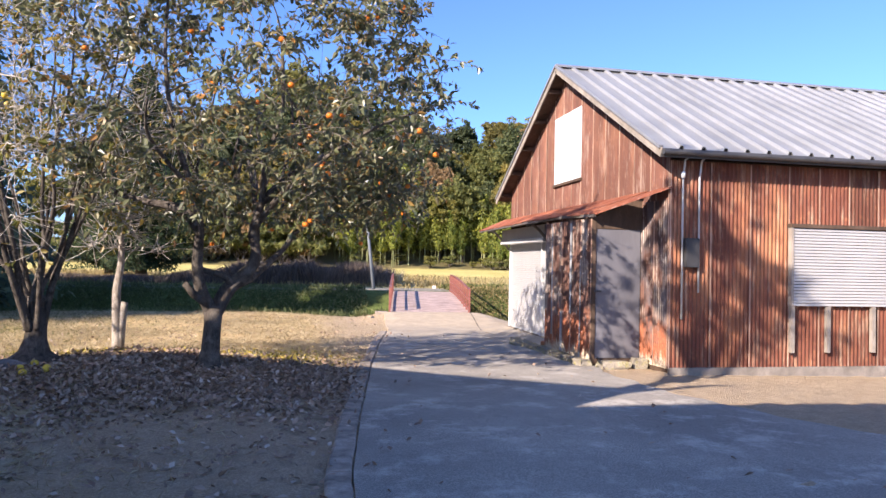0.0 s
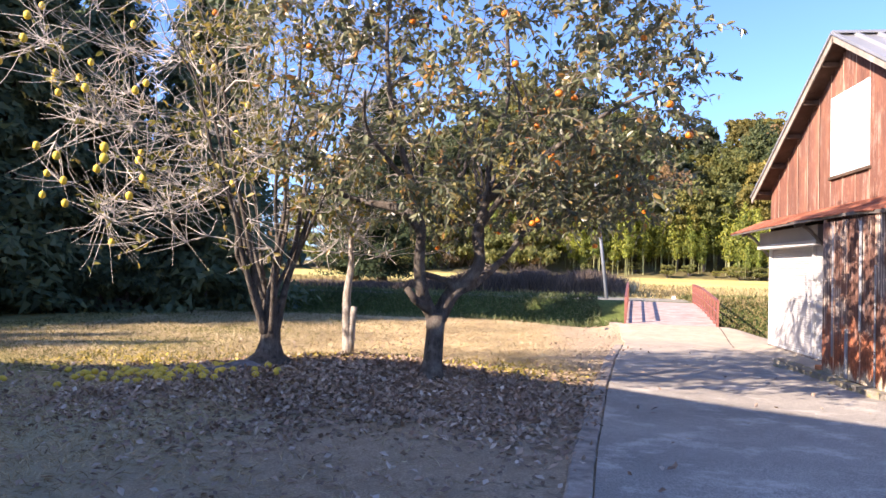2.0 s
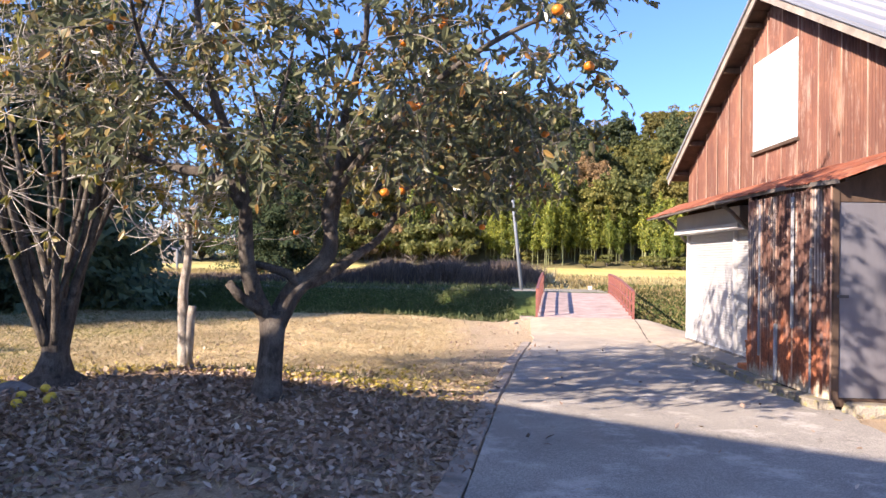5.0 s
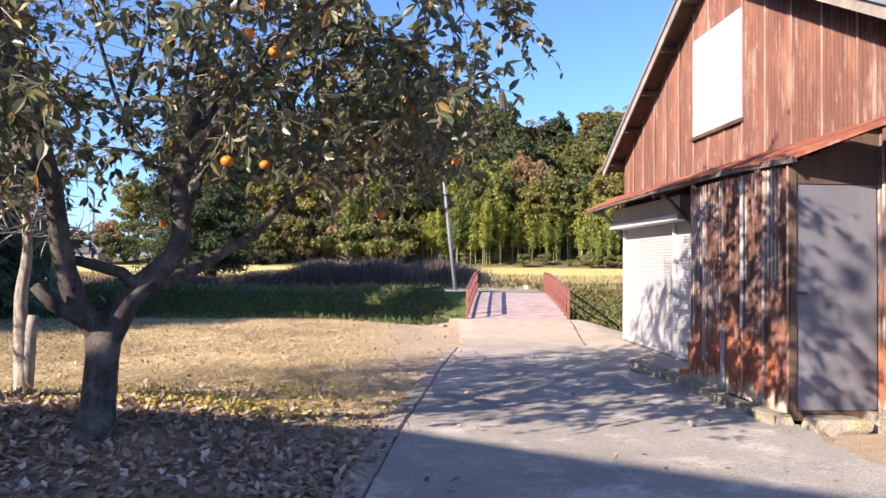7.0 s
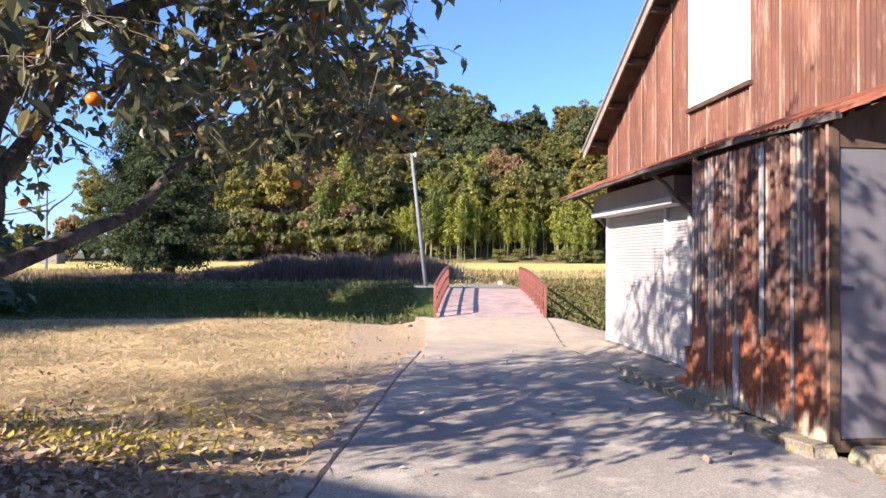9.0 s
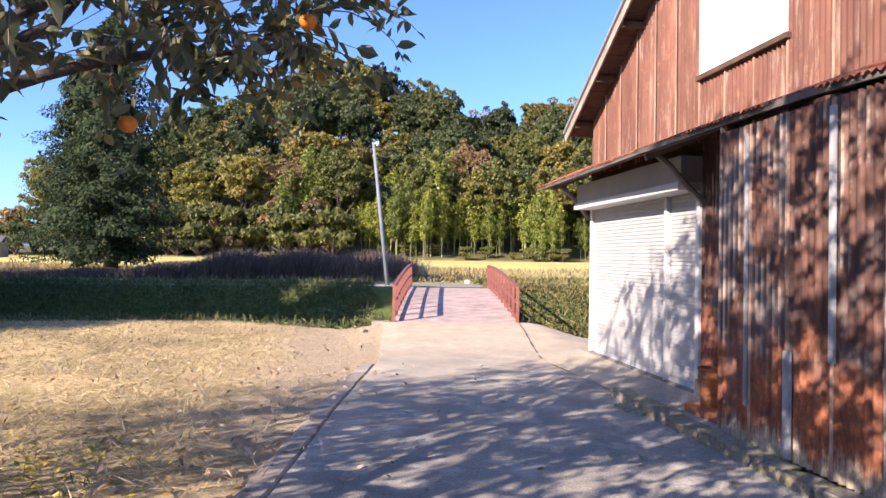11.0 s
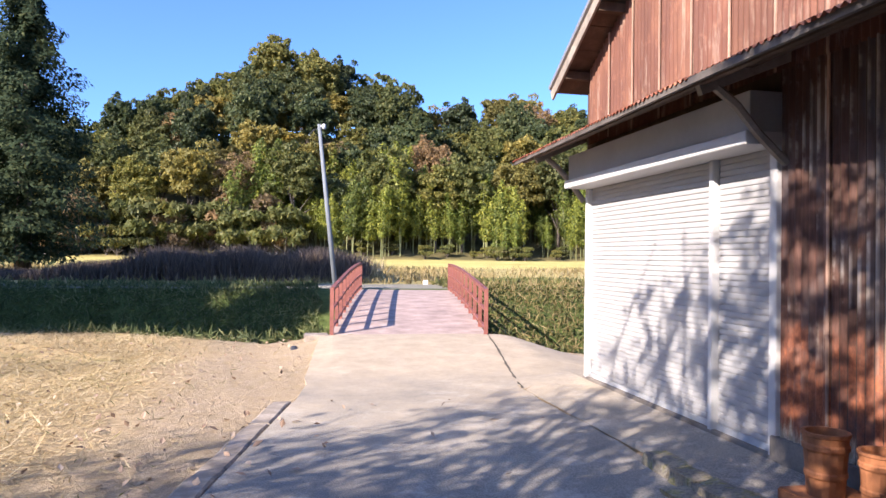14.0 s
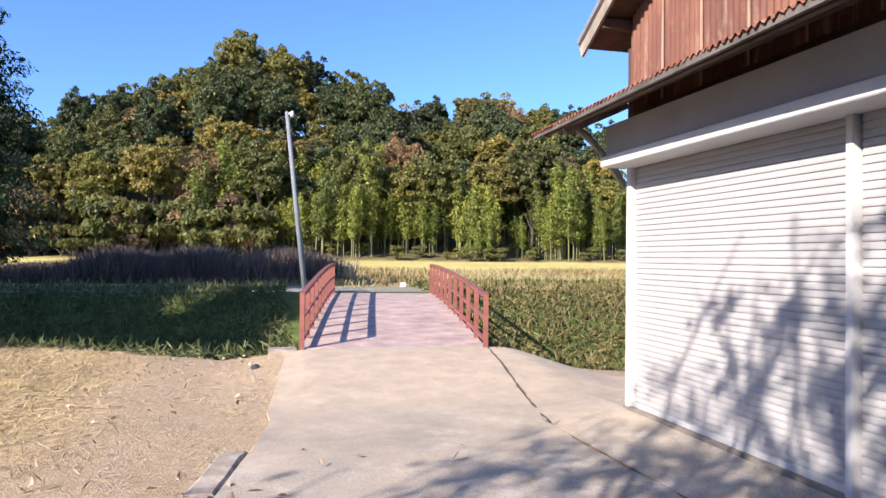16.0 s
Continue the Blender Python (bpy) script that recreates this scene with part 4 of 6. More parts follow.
flower_pot(6.62, 16.32, FLOOR + 0.05, 0.14, 0.40, 1)
flower_pot(6.72, 15.98, FLOOR + 0.05, 0.13, 0.36, 2)
g = Geo()
g.box((6.42, 15.78, -0.3), (6.9, 16.52, FLOOR + 0.05))
tagged(part("brick_base", g, M_TERRA, bevel=0.012), "low terracotta slab under the pots", "slab")
g = Geo()
g.box((3.42, 25.0, gz(3.4, 25) - 0.1), (3.85, 25.45, gz(3.6, 25) + 0.07))
tagged(part("concrete_block", g, M_KERB, bevel=0.015), "small pale concrete block at the ditch edge", "block")
pipe_t = thing("drain_pipe", "dark drain pipe mouth in the soil", "pipe", (3.26, 24.5, gz(3.26, 24.5)))
g = Geo()
g.lathe(((0.0, -0.2), (0.065, -0.2), (0.065, 0.06), (0.05, 0.06), (0.045, -0.15), (0.0, -0.15)), (0, 0, 0), 12)
ob = part("pipe", g, M_DARK, pipe_t, smooth=True)
ob.matrix_basis = pose(3.26, 24.46, gz(3.26, 24.5) - 0.03, -62, 0, 10)
g = Geo()
g.box((8.08, 39.6, gz(8, 39.6) - 0.05), (8.28, 39.72, gz(8, 39.6) + 0.17))
tagged(part("marker_stone", g, M_WHITE, bevel=0.02), "small white marker block beside the track", "marker")


# ---- unseen houses behind the start, added and shaped so their shade falls on the yard ----
M_PLASTER = plain("plain_plaster", (0.62, 0.58, 0.52), 0.9, 0, 0.12, 1.0)
M_TILE = plain("dark_roof_tile", (0.10, 0.10, 0.105), 0.6, 0, 0.25, 3.0)


def farmhouse(x0, x1, y0, y1, ym, eave, ridge, label):
    root = thing("farmhouse", label, "house", ((x0 + x1) / 2, (y0 + y1) / 2, 0.0))
    i = 0.35
    g = Geo()
    g.box((x0 + i, y0 + i, -0.3), (x1 - i, y1 - i, eave - 0.1))
    g.add([(x, y, z) for x in (x0 + i, x1 - i) for y, z in ((y0 + i, eave - 0.1), (ym, ridge - 0.2), (y1 - i, eave - 0.1))], ((0, 2, 1), (3, 4, 5), (0, 1, 4, 3), (1, 2, 5, 4)))
    part("wall", g, M_PLASTER, root)
    for ye in (y0, y1):
        g = Geo()
        g.add([(x0, ym, ridge), (x1, ym, ridge), (x1, ye, eave), (x0, ye, eave), (x0, ym, ridge - 0.14), (x1, ym, ridge - 0.14), (x1, ye, eave - 0.14), (x0, ye, eave - 0.14)],
              ((0, 1, 2, 3), (7, 6, 5, 4), (0, 4, 5, 1), (1, 5, 6, 2), (2, 6, 7, 3), (3, 7, 4, 0)))
        part("roof", g, M_TILE, root)


# Out of view; eaves and ridges set from the yard's shadow edges.
farmhouse(-21.0, -7.5, 0.0, 5.4, 0.15, 6.0, 8.4, "unseen plain plastered farmhouse with a single-pitch dark tiled roof, added for its shade")
farmhouse(-6.2, -1.3, -4.2, 3.1, 1.23, 4.7, 6.5, "unseen plain plastered outhouse with a dark tiled roof, added for its shade")

boulder("tree_stone", (-3.10, 11.62, gz(-3.1, 11.6) + 0.0), (0.34, 0.22, 0.10), 51, "grey weathered stone at the foot of the tree", "tree stones", M_DARK_STONE, 0.95)
boulder("tree_stone", (-3.32, 11.45, gz(-3.3, 11.45) + 0.0), (0.36, 0.18, 0.05), 52, "flat dark stone at the foot of the tree", "tree stones", M_DARK_STONE, 0.95)

far_pole = thing("utility_pole", "thin distant pole beyond the ditch", "pole", (-21.0, 60.0, gz(-21, 60)))
g = Geo()
g.tube([(-21.0, 60.0, gz(-21, 60) - 0.2), (-21.0, 60.0, 6.6)], [0.10, 0.07], 8)
g.bar((-21.5, 60.0, 6.2), (-20.5, 60.0, 6.2), 0.06, 0.06)
part("shaft", g, M_POLE, far_pole)
shed = thing("distant_shed", "small grey shed with a dark roof at the far field edge", "shed", (-31.0, 84.0, gz(-31, 84)))
g = Geo()
zb = gz(-31, 84)
g.box((-32.6, 83.0, zb - 0.2), (-30.2, 85.0, zb + 1.5))
part("wall", g, M_FOUND, shed)
g = Geo()
g.add([(x, y, z) for x in (-32.8, -30.0) for y, z in ((82.8, zb + 1.45), (84.0, zb + 2.1), (85.2, zb + 1.45), (84.0, zb + 2.0))], ((0, 4, 5, 1), (1, 5, 6, 2), (2, 6, 7, 3), (3, 7, 4, 0), (0, 1, 2, 3), (4, 7, 6, 5)))
part("roof", g, M_TILE, shed)


# ---- plants ----
def leaf_cloud(rng, P, N, size, width=0.5, droop=None, fold=0.25):
    """Leaves as folded kites at the points P, lying across the normals N. Gives vertices and faces."""
    k = len(P)
    A = rng.normal(size=(k, 3))
    if droop is not None:
        A = A * 0.6 + np.array(droop)
    D = A - N * np.sum(A * N, axis=1, keepdims=True)
    D /= np.linalg.norm(D, axis=1, keepdims=True) + 1e-9
    S = np.cross(D, N)
    L = size * rng.uniform(0.65, 1.25, (k, 1))
    W = L * width * 0.5
    base, tip = P, P + D * L
    mid = P + D * L * 0.45 + N * L * fold * 0.3
    V = np.stack([base, mid - S * W, tip, mid + S * W], 1).reshape(-1, 3)
    I = np.arange(k)[:, None] * 4
    F = np.concatenate([I + np.array([[0, 1, 2]]), I + np.array([[0, 2, 3]])], 1).reshape(-1, 3)
    return V, F


def far_leaves(rng, P, N, size, width=0.75, droop=None):
    """Leaves seen from far off: one triangle each."""
    k = len(P)
    A = rng.normal(size=(k, 3))
    if droop is not None:
        A = A * 0.6 + np.array(droop)
    D = A - N * np.sum(A * N, axis=1, keepdims=True)
    D /= np.linalg.norm(D, axis=1, keepdims=True) + 1e-9
    S = np.cross(D, N)
    L = size * rng.uniform(0.6, 1.3, (k, 1))
    W = L * width * 0.5
    V = np.stack([P - S * W, P + S * W, P + D * L], 1).reshape(-1, 3)
    return V, np.arange(k * 3).reshape(-1, 3)


def oval_leaves(rng, P, D, N, size, width=0.52):
    """Near leaves: pointed ovals folded along the midrib, six corners each."""
    k = len(P)
    D = D / (np.linalg.norm(D, axis=1, keepdims=True) + 1e-9)
    N = N - D * np.sum(N * D, axis=1, keepdims=True)
    N /= np.linalg.norm(N, axis=1, keepdims=True) + 1e-9
    S = np.cross(D, N)
    L = size * rng.uniform(0.6, 1.2, (k, 1))
    W = L * width * 0.5 * rng.uniform(0.75, 1.1, (k, 1))
    curl = N * L * rng.uniform(-0.18, 0.12, (k, 1))
    lift = N * L * 0.10
    V = np.stack([P, P + D * L * 0.28 - S * W * 0.9 + lift, P + D * L * 0.62 - S * W * 0.85 + lift + curl * 0.4, P + D * L + curl,
                  P + D * L * 0.62 + S * W * 0.85 + lift + curl * 0.4, P + D * L * 0.28 + S * W * 0.9 + lift], 1).reshape(-1, 3)
    I = np.arange(k)[:, None] * 6
    F = np.concatenate([I + np.array([[0, 1, 2, 3]]), I + np.array([[0, 3, 4, 5]])], 1).reshape(-1, 4)
    return V, F


def cloud_mesh(name, V, F, material):
    me = bpy.data.meshes.new(name)
    me.from_pydata(V.tolist(), [], F.tolist())
    me.materials.append(material)
    me.update()
    return me


def lobed(rng, n, lobes, r, flat=0.8, low=0.0, size=(0.17, 0.36)):
    """n points with outward normals on a crown made of lobes; r: half width and half height."""
    C = rng.normal(size=(lobes, 3))
    C /= np.linalg.norm(C, axis=1, keepdims=True)
    C *= rng.uniform(0.3, 0.86, (lobes, 1))
    C[:, 2] = np.where(C[:, 2] < low - 0.5, -C[:, 2] * 0.6, C[:, 2])
    R = rng.uniform(*size, lobes)
    pick = rng.integers(0, lobes, n)
    d = rng.normal(size=(n, 3))
    d /= np.linalg.norm(d, axis=1, keepdims=True)
    d[:, 2] = np.where(d[:, 2] < -0.35, -d[:, 2], d[:, 2])
    rad = R[pick][:, None] * rng.uniform(0.72, 1.04, (n, 1))
    P = C[pick] + d * rad * np.array([1, 1, flat])
    Nn = d * 0.6 + rng.normal(size=(n, 3)) * 0.6 + np.array([0, 0, 0.25])
    Nn /= np.linalg.norm(Nn, axis=1, keepdims=True)
    return P * np.array([r[0], r[0], r[1]]), Nn


M_LEAF_A = leafy("persimmon_leaf", ((0.0, (0.085, 0.104, 0.058)), (0.45, (0.165, 0.180, 0.092)), (0.80, (0.270, 0.262, 0.130)), (0.94, (0.38, 0.275, 0.10)), (0.99, (0.50, 0.24, 0.06))), 0.36, 0.40, 0.55)
M_LEAF_B = leafy("yellowing_leaf", ((0.0, (0.12, 0.13, 0.032)), (0.5, (0.25, 0.235, 0.06)), (1.0, (0.43, 0.30, 0.07))), 0.45, 0.4)
M_OLIVE = leafy("olive_foliage", ((0.0, (0.085, 0.100, 0.032)), (0.5, (0.165, 0.172, 0.054)), (1.0, (0.295, 0.268, 0.088))), 0.6, 0.4, 0.3, True)
M_DEEP = leafy("deep_green_foliage", ((0.0, (0.052, 0.074, 0.038)), (0.6, (0.098, 0.124, 0.055)), (1.0, (0.175, 0.185, 0.078))), 0.55, 0.4, 0.3, True)
M_RUSSET = leafy("russet_foliage", ((0.0, (0.165, 0.122, 0.075)), (0.6, (0.285, 0.200, 0.118)), (1.0, (0.400, 0.260, 0.140))), 0.7, 0.35, 0.2, True)
M_AUTUMN = leafy("ochre_foliage", ((0.0, (0.165, 0.150, 0.050)), (0.6, (0.300, 0.252, 0.072)), (1.0, (0.460, 0.345, 0.095))), 0.6, 0.4, 0.3, True)
M_GOLD = leafy("golden_foliage", ((0.0, (0.28, 0.24, 0.02)), (1.0, (0.48, 0.38, 0.03))), 0.6, 0.4)
M_BAMBOO = leafy("bamboo_foliage", ((0.0, (0.095, 0.130, 0.030)), (0.5, (0.205, 0.245, 0.048)), (1.0, (0.410, 0.420, 0.080))), 0.5, 0.45, 0.3, True)
M_CONIFER = leafy("dark_conifer", ((0.0, (0.10, 0.145, 0.098)), (0.7, (0.175, 0.225, 0.135)), (1.0, (0.26, 0.29, 0.15))), 0.6, 0.5, 0.3, True)
M_WEED = leafy("bank_weeds", ((0.0, (0.085, 0.115, 0.042)), (0.6, (0.18, 0.215, 0.08)), (1.0, (0.30, 0.30, 0.13))), 0.6, 0.4)
M_WEED_BRIGHT = leafy("sunny_weeds", ((0.0, (0.085, 0.095, 0.03)), (0.6, (0.17, 0.175, 0.055)), (1.0, (0.31, 0.265, 0.10))), 0.6, 0.35)
M_DEADWEED = leafy("dead_weeds", ((0.0, (0.093, 0.071, 0.062)), (0.6, (0.171, 0.132, 0.105)), (1.0, (0.279, 0.209, 0.155))), 0.9, 0.15)
M_STRAW = leafy("dry_straw", ((0.0, (0.30, 0.225, 0.11)), (0.5, (0.56, 0.445, 0.25)), (1.0, (0.78, 0.65, 0.42))), 0.8, 0.2)
M_LITTER = leafy("fallen_leaf", ((0.0, (0.21, 0.140, 0.102)), (0.45, (0.37, 0.255, 0.182)), (0.8, (0.52, 0.39, 0.285)), (1.0, (0.68, 0.57, 0.46))), 0.7, 0.05)
M_CEDAR_FAR = leafy("deep_cedar", ((0.0, (0.032, 0.052, 0.028)), (0.7, (0.060, 0.085, 0.042)), (1.0, (0.105, 0.118, 0.052))), 0.8, 0.3, 0.1)
M_YELLOW_LITTER = leafy("yellow_fallen_leaf", ((0.0, (0.34, 0.26, 0.05)), (0.6, (0.58, 0.45, 0.08)), (1.0, (0.70, 0.58, 0.14))), 0.7, 0.2)


def near_leaf_material():
    n = Nodes("single_persimmon_leaf")
    c = n.ramp(n.object_random(), (0.0, (0.045, 0.062, 0.024)), (0.6, (0.095, 0.11, 0.04)), (0.9, (0.19, 0.17, 0.055)), (1.0, (0.38, 0.20, 0.05)))
    c = n.mix(n.ramp(n.noise(60.0, 3), (0.5, 0.0), (0.7, 0.4)), c, (0.06, 0.045, 0.02))
    return n.done(c, 0.35, 0.0, 0.5)


M_LEAF_NEAR = near_leaf_material()
M_FIELD = leafy("field_grass_blade", ((0.0, (0.21, 0.165, 0.06)), (0.6, (0.33, 0.255, 0.12)), (1.0, (0.44, 0.335, 0.17))), 0.8, 0.2)
M_CULM = plain("bamboo_culm", (0.22, 0.23, 0.10), 0.5, 0, 0.3)
M_PERSIMMON = plain("ripe_orange_fruit", (0.72, 0.20, 0.02), 0.35, 0, 0.2, 20.0)
M_QUINCE = plain("yellow_fruit", (0.70, 0.50, 0.06), 0.5, 0, 0.25, 20.0)


def far_tree(name, rng, r, h, trunk_h, leaf, n, lobes, mat, bark=None):
    """A prototype: trunk with limbs, and a crown of leaf clumps. Its base is at the origin."""
    root = new(name)
    g = Geo()
    top = trunk_h + h * 1.1
    g.tube([(0, 0, -0.6), (0.1, 0.05, trunk_h * 0.6), (-0.1, 0.1, trunk_h + h * 0.4), (0, 0, top)], [0.24, 0.19, 0.13, 0.03], 6)
    for k in range(7):
        a, z0 = rng.uniform(0, 6.28), trunk_h * rng.uniform(0.6, 1.2)
        e = Vector((math.cos(a) * r * 0.48, math.sin(a) * r * 0.48, z0 + h * rng.uniform(0.3, 1.0)))
        g.tube([(0, 0, z0), (e.x * 0.45, e.y * 0.45, z0 + (e.z - z0) * 0.6), tuple(e)], [0.11, 0.07, 0.02], 5)
    part("trunk", g, bark or M_BARK, root, smooth=True)
    P, Nn = lobed(rng, n, lobes, (r, h), size=(0.08, 0.20) if lobes > 60 else (0.17, 0.36))
    P[:, 2] += trunk_h + h
    V, F = far_leaves(rng, P, Nn, leaf, 0.9)
    ob = new("crown", cloud_mesh("crown", V, F, mat))
    ob.parent = root
    return root


def bamboo(name, rng, mat):
    """A clump of thin culms with feathery drooping plumes."""
    root = new(name)
    g = Geo()
    P, Nn = [], []
    count = 7
    m = 620
    for k in range(count):
        bx, by = rng.normal(0, 1.3), rng.normal(0, 1.0)
        H = rng.uniform(6.5, 12.5)
        lx, ly = rng.normal(0, 0.6), rng.normal(-0.35, 0.5)
        pts = [(bx + lx * t * t, by + ly * t * t, H * t - 0.3) for t in (0, 0.35, 0.7, 1.0)]
        g = Geo()
        g.tube(pts, [0.06, 0.055, 0.04, 0.012], 4)
        part("culm", g, M_CULM, root)
        t = rng.uniform(0.30, 1.02, m)
        tier = np.clip(0.68 + 0.45 * np.sin(t * 25 + k * 1.7), 0.25, 1.0)
        spread = (1.6 * np.sin(np.clip((t - 0.28) / 0.80, 0, 1) * math.pi) ** 0.7) * tier + 0.10
        a, q = rng.uniform(0, 6.28, m), np.sqrt(rng.uniform(0, 1, m))
        P.append(np.stack([bx + lx * t * t + np.cos(a) * q * spread, by + ly * t * t + np.sin(a) * q * spread, H * t - 0.35 * q * spread], 1))
        Nn.append(np.stack([np.cos(a), np.sin(a), rng.uniform(-0.2, 0.9, m)], 1))
    P, Nn = np.concatenate(P), np.concatenate(Nn) + rng.normal(0, 0.35, (count * m, 3))
    Nn /= np.linalg.norm(Nn, axis=1, keepdims=True)
    V, F = far_leaves(rng, P, Nn, 0.40, 0.5, (0, 0, -0.7))
    ob = new("crown", cloud_mesh("crown", V, F, mat))
    ob.parent = root
    return root


def conifer(name, rng, r, h, n, leaf, mat, skirt=0.06):
    """A dense dark evergreen: tiers of drooping sprays round one trunk."""
    root = new(name)
    g = Geo()
    g.tube([(0, 0, -0.5), (0.05, 0, h * 0.5), (0, 0.05, h * 0.97)], [r * 0.09, r * 0.06, 0.03], 7)
    t = rng.uniform(skirt, 1.0, n)
    a = rng.uniform(0, 6.28, n)
    lob = 0.66 + 0.22 * np.sin(a * 3 + t * 11) + 0.20 * np.sin(a * 5 - t * 27) + 0.20 * np.sin(t * 55 + a * 2)
    prof = (1 - t) ** 0.6 * (0.55 + 0.45 * np.clip(t / 0.2, 0, 1))
    q = rng.uniform(0.35, 1.1, n) ** 0.8 * lob * prof * r
    P = np.stack([np.cos(a) * q, np.sin(a) * q, t * h - 0.12 * q], 1)
    Nn = np.stack([np.cos(a) * 0.6, np.sin(a) * 0.6, rng.uniform(0.1, 1.0, n)], 1) + rng.normal(0, 0.35, (n, 3))
    Nn /= np.linalg.norm(Nn, axis=1, keepdims=True)
    for k in range(14):
        z0 = h * rng.uniform(0.06, 0.75)
        aa, rr = rng.uniform(0, 6.28), r * 0.7 * (1 - z0 / h)
        g.tube([(0, 0, z0), (math.cos(aa) * rr, math.sin(aa) * rr, z0 - 0.1)], [0.07, 0.015], 5)
    part("trunk", g, M_BARK, root, smooth=True)
    V, F = far_leaves(rng, P, Nn, leaf, 0.55, (0, 0, -0.5))
    ob = new("crown", cloud_mesh("crown", V, F, mat))
    ob.parent = root
    return root


def plant(proto, x, y, s, turn, label, category, group, squash=1.0, z=None):
    ob = copy_thing(proto, Matrix.Translation((x, y, gz(x, y) if z is None else z)) @ pose(0, 0, 0, 0, 0, turn) @ Matrix.Diagonal((s, s, s * squash, 1)))
    return tagged(ob, label, category, group)


def dispose(proto):
    """Takes a prototype out of the scene once its copies stand."""
    for o in (*proto.children_recursive, proto):
        bpy.data.objects.remove(o)


# -- the wooded hill --
rng = np.random.default_rng(21)
kinds = []
for i, (mat, lab) in enumerate(((M_OLIVE, "olive green broadleaf tree on the hillside"), (M_DEEP, "deep green evergreen tree on the hillside"),
                                (M_OLIVE, "olive green broadleaf tree on the hillside"), (M_RUSSET, "russet half-bare tree on the hillside"),
                                (M_AUTUMN, "ochre autumn tree on the hillside"), (M_DEEP, "deep green evergreen tree on the hillside"))):
    kinds.append((far_tree("hill_tree", rng, rng.uniform(3.3, 4.2), rng.uniform(3.6, 4.6), rng.uniform(2.6, 3.6), 0.32 if mat is not M_RUSSET else 0.23, 9400 if mat is not M_RUSSET else 7000, 150, mat), lab))
gold = far_tree("hill_tree", rng, 2.0, 2.4, 3.0, 0.36, 2600, 14, M_GOLD)
bush = far_tree("bush", rng, 2.6, 1.9, 0.1, 0.34, 3000, 16, M_OLIVE)
bush2 = far_tree("bush", rng, 2.4, 1.8, 0.1, 0.30, 3000, 16, M_RUSSET)
bam = [bamboo("bamboo", rng, M_BAMBOO) for _ in range(3)]
r = random.Random(4)
row = 0
y = 99.0
while y < 146:
    x = -60 + (row % 2) * 2.8
    while x < 56:
        xx, yy = x + r.uniform(-1.5, 1.5), y + r.uniform(-1.8, 1.8)
        hill = np.interp(xx, HILL_X, HILL_H)
        if hill > 4.5 or (row < 3 and xx > -34):
            w = (3, 2, 3, 1.0, 1.3, 2) if row > 1 else (3, 1, 3, 2.4, 2.4, 1)
            proto, lab = r.choices(kinds, w)[0]
            plant(proto, xx, yy, r.uniform(0.82, 1.22) * (1.0 if row < 7 else 1.12), r.uniform(0, 360), lab, "tree", "hillside trees", r.uniform(0.9, 1.2))
        x += 5.6
    y += 5.4
    row += 1
plant(gold, 26.0, 101, 0.85, 20, "golden yellow autumn tree on the hillside", "tree", "hillside trees", z=gz(26, 101) + 4)
for k in range(74):
    xx = -5 + 62 * ((k + r.uniform(-0.6, 1.6)) / 74)
    plant(r.choice(bam), xx, 94.5 + r.uniform(-1.0, 12.0) + (2.5 if 14 < xx < 22 else 0), 0.42 + 0.6 * r.random() ** 1.4, r.uniform(0, 360), "bright green bamboo clump at the foot of the hill", "bamboo", "bamboo grove")
for k in range(110):
    xx = r.uniform(-55, 2) if k % 3 else r.uniform(0, 80)
    yy = 91.5 + r.uniform(0, 4.5)
    if k % 3 == 0:
        plant(bush, xx, yy, r.uniform(0.25, 0.5), r.uniform(0, 360), "low green bush at the edge of the wood", "bush", "wood-edge bushes")
    else:
        plant(r.choice((bush, bush, bush2)), xx, yy + 1.5, r.uniform(0.6, 1.5), r.uniform(0, 360), "olive and russet bush at the edge of the wood", "bush", "wood-edge bushes", 1.25)

# -- dark evergreens: one beyond the ditch, a wood beside the yard, an unseen row added for its shade --
cedar_far = conifer("cedar", rng, 4.3, 13.4, 36000, 0.22, M_CEDAR_FAR)
plant(cedar_far, -9.0, 47.5, 1.0, 0, "tall dense dark cedar beyond the ditch", "tree", "dark cedars")
plant(cedar_far, -11.6, 50.5, 0.88, 80, "tall dense dark cedar beyond the ditch", "tree", "dark cedars")
cedar = conifer("cedar", rng, 3.6, 13.0, 18000, 0.34, M_CONIFER, 0.0)
# The last three stand out of view, added to cast shade over the yard.
for k, (xx, yy, s) in enumerate(((-12.0, 28.6, 1.2), (-13.6, 31.5, 1.35), (-13.2, 29.5, 0.95), (-15.5, 27.0, 1.1), (-17.0, 24.0, 1.15), (-19.5, 30.0, 1.2), (-19.0, 21.5, 1.1), (-21.5, 26.0, 1.3), (-22.0, 18.5, 1.2),
                                 (-15.0, 33.5, 0.9), (-24.0, 31.0, 1.3), (-25.0, 22.0, 1.3), (-24.0, 14.0, 1.2), (-27.0, 17.0, 1.2), (-17.5, 19.0, 1.2), (-20.5, 16.5, 1.15), (-24.6, 3.6, 0.86), (-27.4, 4.0, 0.9), (-30.2, 4.5, 0.95))):
    plant(cedar, xx, yy, s, k * 53, "dark evergreen of the wood and added shade row beside the yard", "tree", "dark wood")
# Unseen tree, added so that its shadow dapples the barn's side wall.
shade_tree = far_tree("yard_tree", rng, 1.9, 1.9, 6.2, 0.20, 900, 30, M_OLIVE)
plant(shade_tree, -2.7, 3.85, 1.0, 0, "thin-crowned unseen tree beside the outhouse, added to dapple the side wall", "tree", "yard trees")
dispose(shade_tree)
